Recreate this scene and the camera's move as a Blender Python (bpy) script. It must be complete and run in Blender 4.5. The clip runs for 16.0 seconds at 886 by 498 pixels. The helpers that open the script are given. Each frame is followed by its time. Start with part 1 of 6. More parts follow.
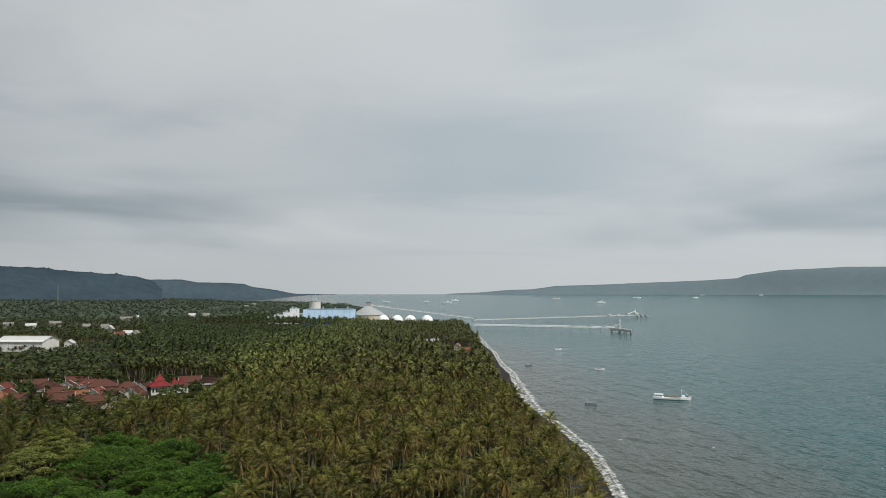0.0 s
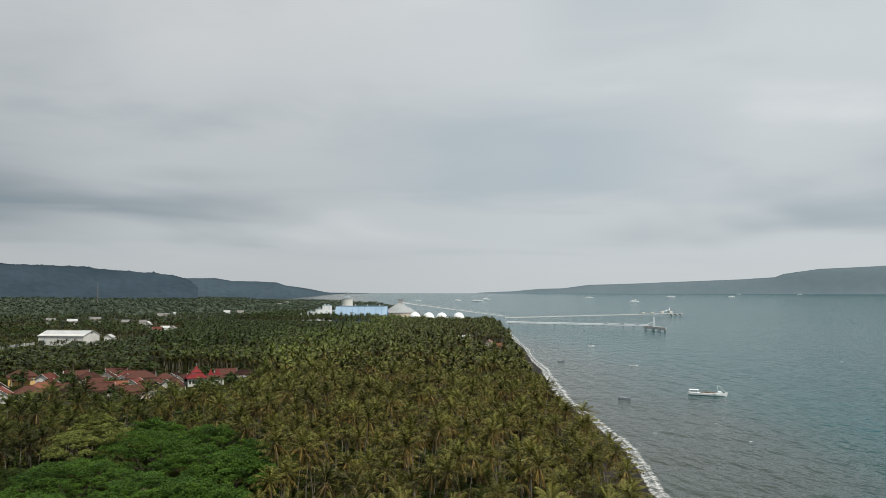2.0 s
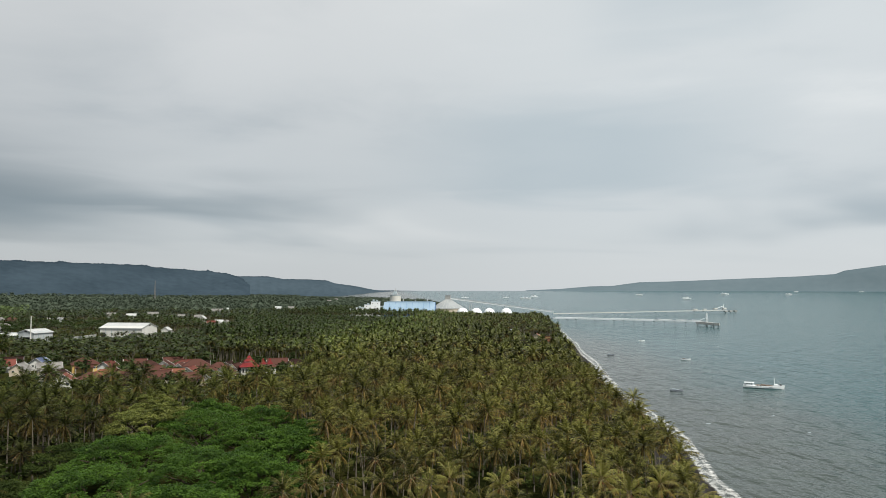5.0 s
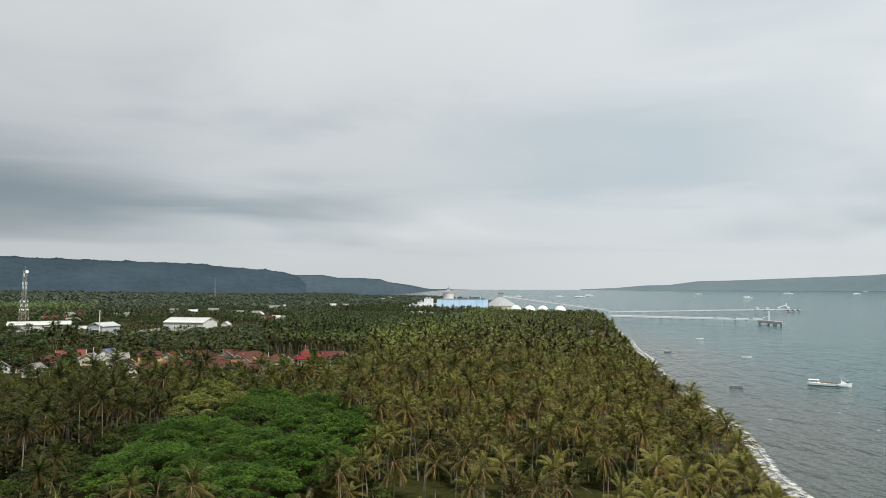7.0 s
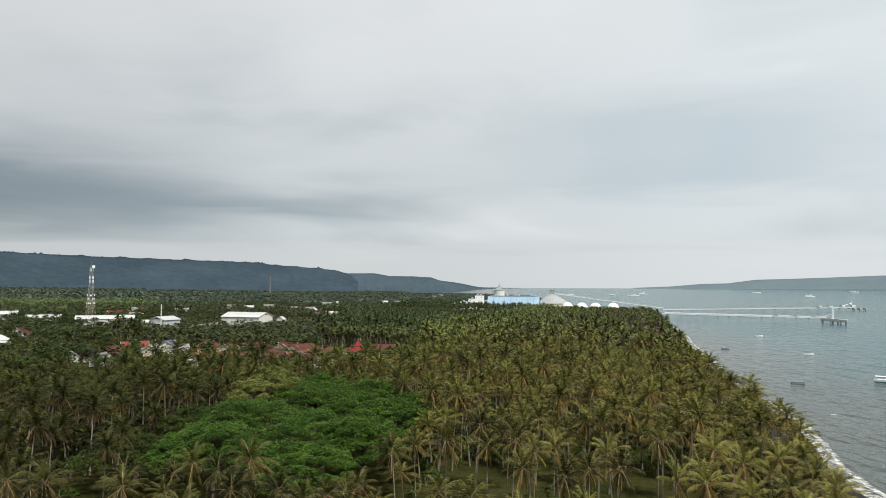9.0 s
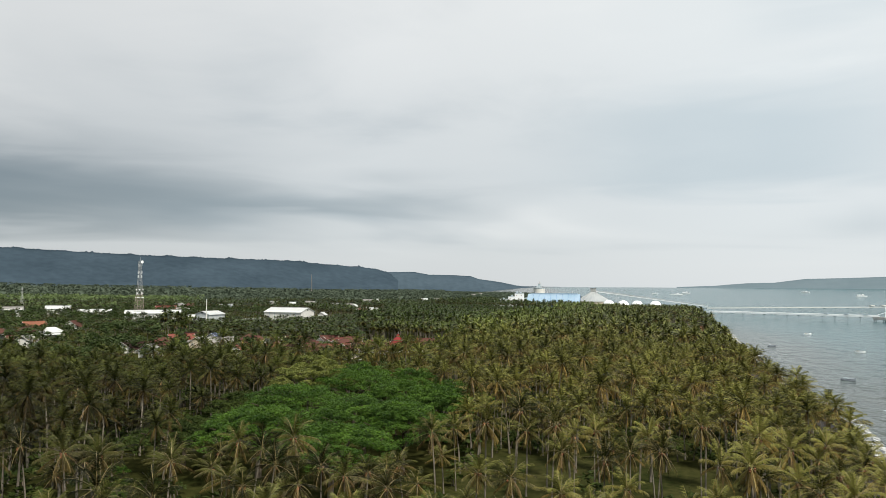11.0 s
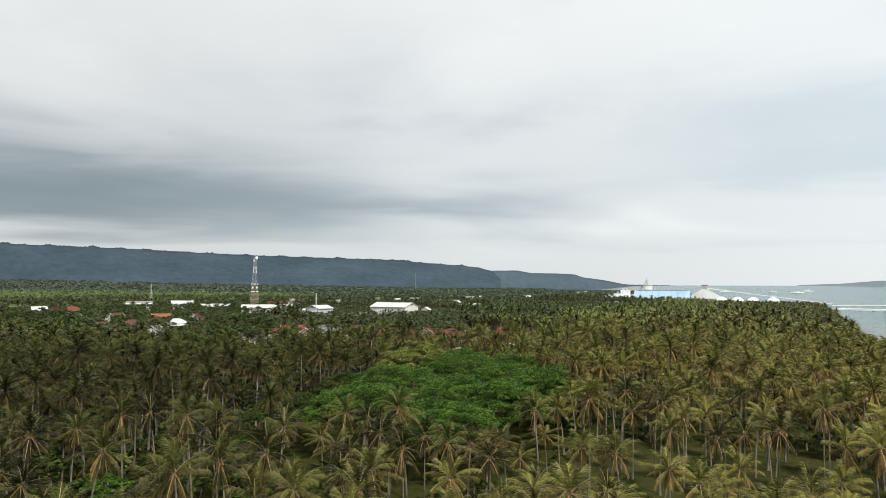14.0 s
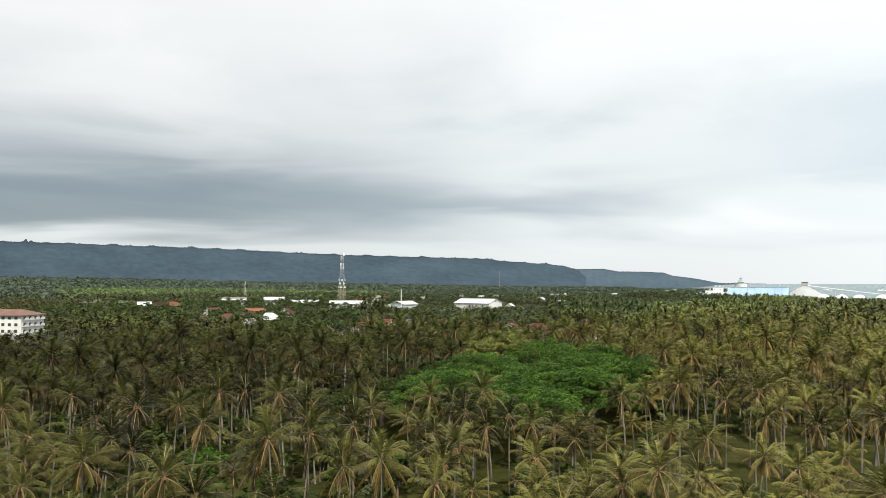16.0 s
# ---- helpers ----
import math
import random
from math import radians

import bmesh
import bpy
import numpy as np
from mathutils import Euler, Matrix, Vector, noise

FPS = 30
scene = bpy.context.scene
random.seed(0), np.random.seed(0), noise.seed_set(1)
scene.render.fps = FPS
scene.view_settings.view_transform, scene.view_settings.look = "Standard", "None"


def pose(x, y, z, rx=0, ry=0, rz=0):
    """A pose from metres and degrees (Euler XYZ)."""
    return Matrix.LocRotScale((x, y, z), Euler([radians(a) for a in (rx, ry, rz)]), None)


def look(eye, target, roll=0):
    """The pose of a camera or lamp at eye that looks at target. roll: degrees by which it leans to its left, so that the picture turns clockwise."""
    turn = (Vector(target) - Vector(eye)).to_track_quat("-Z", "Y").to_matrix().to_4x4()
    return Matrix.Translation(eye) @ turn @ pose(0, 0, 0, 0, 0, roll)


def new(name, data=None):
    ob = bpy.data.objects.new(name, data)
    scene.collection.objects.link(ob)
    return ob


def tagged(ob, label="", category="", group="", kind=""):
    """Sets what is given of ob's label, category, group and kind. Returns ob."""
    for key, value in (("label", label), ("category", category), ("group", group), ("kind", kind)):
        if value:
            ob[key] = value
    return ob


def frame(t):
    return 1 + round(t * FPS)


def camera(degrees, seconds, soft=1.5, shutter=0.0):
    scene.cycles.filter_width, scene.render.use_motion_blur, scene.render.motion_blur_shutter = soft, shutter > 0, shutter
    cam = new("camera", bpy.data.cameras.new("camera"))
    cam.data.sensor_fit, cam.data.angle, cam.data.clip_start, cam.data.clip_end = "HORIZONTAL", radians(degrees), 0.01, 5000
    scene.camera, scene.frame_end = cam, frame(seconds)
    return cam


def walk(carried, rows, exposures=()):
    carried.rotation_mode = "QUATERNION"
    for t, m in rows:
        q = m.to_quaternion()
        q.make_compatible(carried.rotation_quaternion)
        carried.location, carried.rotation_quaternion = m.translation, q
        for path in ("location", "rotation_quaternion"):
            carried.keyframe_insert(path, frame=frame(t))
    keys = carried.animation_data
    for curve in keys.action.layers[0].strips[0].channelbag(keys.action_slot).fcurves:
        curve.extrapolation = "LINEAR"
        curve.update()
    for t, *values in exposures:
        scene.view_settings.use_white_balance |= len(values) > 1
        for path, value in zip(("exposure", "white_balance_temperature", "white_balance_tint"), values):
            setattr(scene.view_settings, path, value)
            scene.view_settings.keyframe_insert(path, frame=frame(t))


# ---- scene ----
cam = camera(64.66, 16.0, 0.8)
# seconds, x, y, z, look up, lean, turn: a slow sink straight down with a turn to the left
ROWS = [
    (0, 0.00, 0.00, 55.00, 3.41, 0.05, 0.00),
    (0.5, -0.07, 0.01, 54.31, 3.39, 0.03, 0.65),
    (1, -0.14, 0.01, 53.63, 3.38, 0.00, 1.27),
    (1.5, -0.21, 0.02, 52.95, 3.36, -0.01, 1.92),
    (2, -0.29, 0.04, 52.27, 3.35, -0.02, 2.55),
    (2.5, -0.36, 0.06, 51.60, 3.33, 0.01, 3.20),
    (3, -0.40, 0.09, 50.95, 3.32, 0.01, 3.81),
    (3.5, -0.42, 0.11, 50.30, 3.28, 0.00, 4.47),
    (6, -0.30, -0.19, 47.09, 3.16, -0.00, 8.28),
    (6.5, -0.28, -0.30, 46.39, 3.14, -0.04, 9.51),
    (7, -0.26, -0.41, 45.68, 3.14, -0.08, 10.75),
    (7.5, -0.25, -0.53, 44.98, 3.10, -0.10, 11.89),
    (8, -0.25, -0.65, 44.29, 3.08, -0.12, 13.02),
    (8.5, -0.24, -0.77, 43.60, 3.04, -0.13, 14.16),
    (9, -0.23, -0.89, 42.92, 3.03, -0.13, 14.90),
    (11.5, -0.07, -1.42, 39.72, 2.91, -0.27, 19.30),
    (12, -0.02, -1.37, 39.10, 2.88, -0.25, 20.63),
    (12.5, 0.03, -1.31, 38.48, 2.86, -0.23, 21.94),
    (13, 0.07, -1.28, 37.86, 2.84, -0.21, 23.28),
    (13.5, 0.12, -1.28, 37.24, 2.84, -0.17, 24.78),
    (14, 0.18, -1.30, 36.60, 2.85, -0.14, 26.52),
    (14.5, 0.24, -1.33, 35.97, 2.83, -0.11, 28.24),
    (15, 0.29, -1.38, 35.33, 2.79, -0.10, 29.95),
    (15.5, 0.32, -1.41, 34.69, 2.78, -0.08, 31.62),
    (16, 0.35, -1.45, 34.06, 2.76, -0.08, 33.36),
]
EXPOSURES = [(0.0, -0.31, 6370, 10), (3.5, -0.17, 6390, 10), (7.0, 0.0, 6420, 10), (9.0, 0.07, 6440, 10), (12.5, 0.22, 6490, 10), (14.5, 0.36, 6520, 10), (16.0, 0.50, 6540, 10)]
walk(cam, [(t, pose(x, y, z, 90 + up, lean, turn)) for t, x, y, z, up, lean, turn in ROWS], EXPOSURES)

# ================= world and sun =================
SUN_FROM = (0.62, -0.5, 1.05)
world = bpy.data.worlds.new("world")
scene.world = world
world.use_nodes = True
wt = world.node_tree
wt.nodes.clear()


def wn(kind, **kw):
    n = wt.nodes.new(kind)
    for k, v in kw.items():
        setattr(n, k, v)
    return n


def wm(op, a, b=0.0, c=None):
    n = wn("ShaderNodeMath", operation=op)
    for k, v in enumerate((a, b) if c is None else (a, b, c)):
        if isinstance(v, (int, float)):
            n.inputs[k].default_value = v
        else:
            wt.links.new(v, n.inputs[k])
    return n.outputs[0]


def wramp(fac, *stops):
    n = wn("ShaderNodeValToRGB")
    n.color_ramp.interpolation = "EASE"
    e = n.color_ramp.elements
    while len(e) < len(stops):
        e.new(0.5)
    for k, (p, col) in enumerate(stops):
        e[k].position = p
        e[k].color = (*col, 1)
    wt.links.new(fac, n.inputs[0])
    return n.outputs[0]


def wmix(fac, a, b, blend="MIX"):
    n = wn("ShaderNodeMix", data_type="RGBA", blend_type=blend)
    for s, v in ((n.inputs[0], fac), (n.inputs[6], a), (n.inputs[7], b)):
        if isinstance(v, tuple):
            s.default_value = (*v, 1)
        elif isinstance(v, (int, float)):
            s.default_value = v
        else:
            wt.links.new(v, s)
    return n.outputs[2]


def wsmooth(v, lo, hi):
    n = wn("ShaderNodeMapRange", interpolation_type="SMOOTHSTEP")
    wt.links.new(v, n.inputs[0])
    n.inputs[1].default_value, n.inputs[2].default_value = lo, hi
    return n.outputs[0]


def wnoise(vec, scale, detail=5.0, rough=0.55, distortion=0.0):
    n = wn("ShaderNodeTexNoise")
    wt.links.new(vec, n.inputs["Vector"])
    n.inputs["Scale"].default_value, n.inputs["Detail"].default_value = scale, detail
    n.inputs["Roughness"].default_value, n.inputs["Distortion"].default_value = rough, distortion
    return n.outputs["Fac"]


def wvec(x, y, z=0.0):
    n = wn("ShaderNodeCombineXYZ")
    for k, v in enumerate((x, y, z)):
        if isinstance(v, (int, float)):
            n.inputs[k].default_value = v
        else:
            wt.links.new(v, n.inputs[k])
    return n.outputs[0]


coord = wn("ShaderNodeTexCoord").outputs["Generated"]
sep = wn("ShaderNodeSeparateXYZ")
wt.links.new(coord, sep.inputs[0])
sx, sy, sz = sep.outputs
zc = wm("ADD", wm("MAXIMUM", sz, 0.0), 0.10)
flat = wvec(wm("DIVIDE", sx, zc), wm("DIVIDE", sy, zc), 0.0)      # a flat cloud deck
az = wm("ARCTAN2", sx, sy)                                         # radians, 0 ahead, left negative
big = wnoise(flat, 0.36, 3.0, 0.45, 0.5)
fine = wnoise(flat, 1.1, 6.0, 0.55, 0.3)
deck = wm("ADD", wm("MULTIPLY", big, 0.62), wm("ADD", 0.19, wm("MULTIPLY", wm("MULTIPLY", wm("SUBTRACT", fine, 0.5), wsmooth(sz, 0.05, 0.26)), 0.24)))
clouds = wramp(deck, (0.37, (0.37, 0.43, 0.465)), (0.5, (0.60, 0.635, 0.645)), (0.63, (0.77, 0.785, 0.775)))
# pale band over the horizon
clouds = wmix(wm("SUBTRACT", 1.0, wsmooth(sz, 0.015, 0.11)), clouds, (0.60, 0.63, 0.64))
# long dark bank low in the left, and a bluish thin patch ahead
wob = wm("MULTIPLY", wm("SUBTRACT", wnoise(wvec(wm("MULTIPLY", az, 2.2), wm("MULTIPLY", sz, 16.0)), 1.6, 3.5, 0.44, 0.5), 0.5), 0.10)
elev = wm("ADD", sz, wob)
bank = wm("MULTIPLY", wm("MULTIPLY", wsmooth(elev, 0.048, 0.088), wm("SUBTRACT", 1.0, wsmooth(elev, 0.10, 0.235))),
          wm("SUBTRACT", 1.0, wsmooth(wm("ADD", az, wm("MULTIPLY", wob, 2.0)), -0.98, -0.40)))
veil = wm("MULTIPLY", wm("MULTIPLY", wsmooth(elev, 0.08, 0.14), wm("SUBTRACT", 1.0, wsmooth(elev, 0.14, 0.36))), wm("SUBTRACT", 1.0, wsmooth(az, -1.0, -0.42)))
clouds = wmix(wm("MULTIPLY", veil, 0.42), clouds, (0.44, 0.475, 0.495))
streak = wm("MULTIPLY", wm("MULTIPLY", wsmooth(elev, 0.088, 0.108), wm("SUBTRACT", 1.0, wsmooth(elev, 0.112, 0.165))), wm("SUBTRACT", 1.0, wsmooth(wm("ADD", az, wm("MULTIPLY", wob, 3.0)), -0.52, -0.12)))
clouds = wmix(wm("MULTIPLY", streak, 0.60), clouds, (0.29, 0.345, 0.375))
clouds = wmix(wm("MULTIPLY", bank, 0.90), clouds, (0.195, 0.245, 0.275))
patch = wm("MULTIPLY", wm("MULTIPLY", wsmooth(elev, 0.105, 0.145), wm("SUBTRACT", 1.0, wsmooth(elev, 0.21, 0.30))),
           wm("MULTIPLY", wsmooth(az, -0.28, 0.02), wm("SUBTRACT", 1.0, wsmooth(az, 0.12, 0.42))))
clouds = wmix(wm("MULTIPLY", patch, 0.78), clouds, (0.435, 0.505, 0.54))
upper = wm("MULTIPLY", wm("MULTIPLY", wsmooth(elev, 0.30, 0.36), wm("SUBTRACT", 1.0, wsmooth(elev, 0.40, 0.48))), wm("MULTIPLY", wsmooth(az, 0.05, 0.18), wm("SUBTRACT", 1.0, wsmooth(az, 0.28, 0.44))))
clouds = wmix(wm("MULTIPLY", upper, 0.5), clouds, (0.47, 0.53, 0.56))
# brighter cloud high on the left
glow = wm("MULTIPLY", wsmooth(sz, 0.12, 0.42), wm("SUBTRACT", 1.0, wsmooth(wm("ABSOLUTE", wm("ADD", az, 0.66)), 0.12, 0.85)))
clouds = wmix(wm("MULTIPLY", glow, 0.68), clouds, (0.86, 0.865, 0.85))
# the deck is a little thinner towards the sea
clouds = wmix(wm("MULTIPLY", wsmooth(sz, 0.10, 0.36), wsmooth(az, -0.55, 0.1)), clouds, wmix(1.0, clouds, (1.08, 1.075, 1.065), "MULTIPLY"))
clouds = wmix(1.0, clouds, wramp(wsmooth(az, -1.1, 0.5), (0.0, (0.88, 0.88, 0.88)), (0.45, (1.0, 1.0, 1.0)), (1.0, (1.16, 1.16, 1.16))), "MULTIPLY")
nish = wn("ShaderNodeTexSky", sky_type="NISHITA", sun_disc=False)
nish.sun_elevation, nish.sun_rotation = radians(53), math.atan2(SUN_FROM[0], SUN_FROM[1])
sky_col = wmix(0.94, wmix(1.0, nish.outputs[0], (0.10, 0.10, 0.10), "MULTIPLY"), clouds)
bg = wn("ShaderNodeBackground")
wt.links.new(sky_col, bg.inputs[0])
bg.inputs[1].default_value = 1.0
wt.links.new(bg.outputs[0], wn("ShaderNodeOutputWorld").inputs[0])

sun = new("sun", bpy.data.lights.new("sun", "SUN"))
sun.data.energy, sun.data.angle, sun.data.color = 4.7, radians(4), (1.0, 0.93, 0.80)
sun.matrix_world = look(Vector(SUN_FROM) * 300, (0, 0, 0))


# ================= materials =================
def material(name, low, high, scale=1.0, rough=0.7, bump=0.0, bump_scale=None, metal=0.0, fine=None, vary=0.0, through_light=0.0, spec=0.4, inland=None, ramp_at=(0.33, 0.67)):
    """Two-scale mottled surface: low and high are colours that a coarse and a fine noise mix."""
    mat = bpy.data.materials.new(name)
    mat.use_nodes = True
    nt = mat.node_tree
    bsdf = nt.nodes["Principled BSDF"]
    geo = nt.nodes.new("ShaderNodeNewGeometry")

    def noisy(s, detail=4.0):
        n = nt.nodes.new("ShaderNodeTexNoise")
        nt.links.new(geo.outputs["Position"], n.inputs["Vector"])
        n.inputs["Scale"].default_value, n.inputs["Detail"].default_value = s, detail
        return n.outputs["Fac"]

    def calc(op, a, b):
        n = nt.nodes.new("ShaderNodeMath")
        n.operation = op
        for k, v in enumerate((a, b)):
            if isinstance(v, (int, float)):
                n.inputs[k].default_value = v
            else:
                nt.links.new(v, n.inputs[k])
        return n.outputs[0]

    fac = calc("ADD", calc("MULTIPLY", noisy(scale), 0.6), calc("MULTIPLY", noisy(fine or scale * 9.0), 0.4))
    if vary:
        info = nt.nodes.new("ShaderNodeObjectInfo")
        fac = calc("ADD", fac, calc("MULTIPLY", calc("SUBTRACT", info.outputs["Random"], 0.5), vary))
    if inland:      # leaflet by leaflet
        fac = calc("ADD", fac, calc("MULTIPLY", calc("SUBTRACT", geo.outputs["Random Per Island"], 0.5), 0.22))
    ramp = nt.nodes.new("ShaderNodeValToRGB")
    ramp.color_ramp.elements[0].position, ramp.color_ramp.elements[1].position = ramp_at
    ramp.color_ramp.elements[0].color, ramp.color_ramp.elements[1].color = (*low, 1), (*high, 1)
    nt.links.new(fac, ramp.inputs[0])
    colour = ramp.outputs[0]
    if inland:      # cloud shade put into the colour: fronds darken inland, slightly greener
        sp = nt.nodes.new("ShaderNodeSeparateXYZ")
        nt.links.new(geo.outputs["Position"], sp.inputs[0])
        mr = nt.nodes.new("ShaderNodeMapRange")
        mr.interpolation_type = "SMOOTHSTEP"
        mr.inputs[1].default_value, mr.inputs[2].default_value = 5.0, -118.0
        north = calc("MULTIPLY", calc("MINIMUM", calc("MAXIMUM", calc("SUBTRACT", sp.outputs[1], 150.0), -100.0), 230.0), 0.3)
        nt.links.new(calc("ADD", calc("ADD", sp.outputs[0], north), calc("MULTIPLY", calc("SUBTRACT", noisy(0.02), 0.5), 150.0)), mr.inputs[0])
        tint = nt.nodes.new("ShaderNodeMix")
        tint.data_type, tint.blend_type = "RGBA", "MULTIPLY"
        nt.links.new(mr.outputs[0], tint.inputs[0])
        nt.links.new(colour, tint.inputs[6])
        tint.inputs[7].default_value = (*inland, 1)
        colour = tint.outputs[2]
        far_haze = nt.nodes.new("ShaderNodeMapRange")      # distance haze put into the colour: less red, more blue up the coast
        far_haze.interpolation_type = "SMOOTHSTEP"
        far_haze.inputs[1].default_value, far_haze.inputs[2].default_value = 160.0, 560.0
        nt.links.new(calc("ADD", sp.outputs[1], calc("MULTIPLY", calc("SUBTRACT", noisy(0.03), 0.5), 200.0)), far_haze.inputs[0])
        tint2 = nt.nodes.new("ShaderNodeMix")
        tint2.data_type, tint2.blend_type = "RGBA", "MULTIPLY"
        nt.links.new(far_haze.outputs[0], tint2.inputs[0])
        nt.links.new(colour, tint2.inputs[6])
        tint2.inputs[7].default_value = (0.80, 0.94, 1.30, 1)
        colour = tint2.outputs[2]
        plain = nt.nodes.new("ShaderNodeMapRange")     # paler groves behind the village: extra light put into their colour
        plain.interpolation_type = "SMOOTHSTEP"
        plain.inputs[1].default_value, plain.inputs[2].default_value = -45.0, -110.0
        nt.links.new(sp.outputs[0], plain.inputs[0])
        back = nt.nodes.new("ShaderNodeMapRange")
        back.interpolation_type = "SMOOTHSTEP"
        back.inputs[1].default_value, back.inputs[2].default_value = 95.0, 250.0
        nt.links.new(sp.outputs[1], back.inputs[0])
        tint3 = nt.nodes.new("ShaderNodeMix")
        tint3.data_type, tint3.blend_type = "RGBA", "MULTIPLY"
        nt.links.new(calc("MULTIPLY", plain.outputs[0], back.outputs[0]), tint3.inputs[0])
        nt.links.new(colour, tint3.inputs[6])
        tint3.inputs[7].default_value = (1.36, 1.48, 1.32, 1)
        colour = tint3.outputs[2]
        deep = nt.nodes.new("ShaderNodeMapRange")      # shade of the near inland grove put into the frond colour
        deep.interpolation_type = "SMOOTHSTEP"
        deep.inputs[1].default_value, deep.inputs[2].default_value = -28.0, -85.0
        nt.links.new(calc("ADD", sp.outputs[0], calc("MULTIPLY", calc("SUBTRACT", noisy(0.03), 0.5), 60.0)), deep.inputs[0])
        tint4 = nt.nodes.new("ShaderNodeMix")
        tint4.data_type, tint4.blend_type = "RGBA", "MULTIPLY"
        nt.links.new(calc("MULTIPLY", deep.outputs[0], calc("SUBTRACT", 1.0, back.outputs[0])), tint4.inputs[0])
        nt.links.new(colour, tint4.inputs[6])
        tint4.inputs[7].default_value = (0.72, 0.72, 0.72, 1)
        colour = tint4.outputs[2]
    nt.links.new(colour, bsdf.inputs["Base Color"])
    bsdf.inputs["Roughness"].default_value, bsdf.inputs["Metallic"].default_value = rough, metal
    bsdf.inputs["Specular IOR Level"].default_value = spec
    if bump:
        b = nt.nodes.new("ShaderNodeBump")
        b.inputs["Strength"].default_value, b.inputs["Distance"].default_value = bump, 0.3
        nt.links.new(noisy(bump_scale or scale * 6.0, 6.0), b.inputs["Height"])
        nt.links.new(b.outputs[0], bsdf.inputs["Normal"])
    if through_light:
        tr = nt.nodes.new("ShaderNodeBsdfTranslucent")
        nt.links.new(colour, tr.inputs[0])
        mx = nt.nodes.new("ShaderNodeMixShader")
        mx.inputs[0].default_value = through_light
        nt.links.new(bsdf.outputs[0], mx.inputs[1])
        nt.links.new(tr.outputs[0], mx.inputs[2])
        nt.links.new(mx.outputs[0], nt.nodes["Material Output"].inputs[0])
    return mat


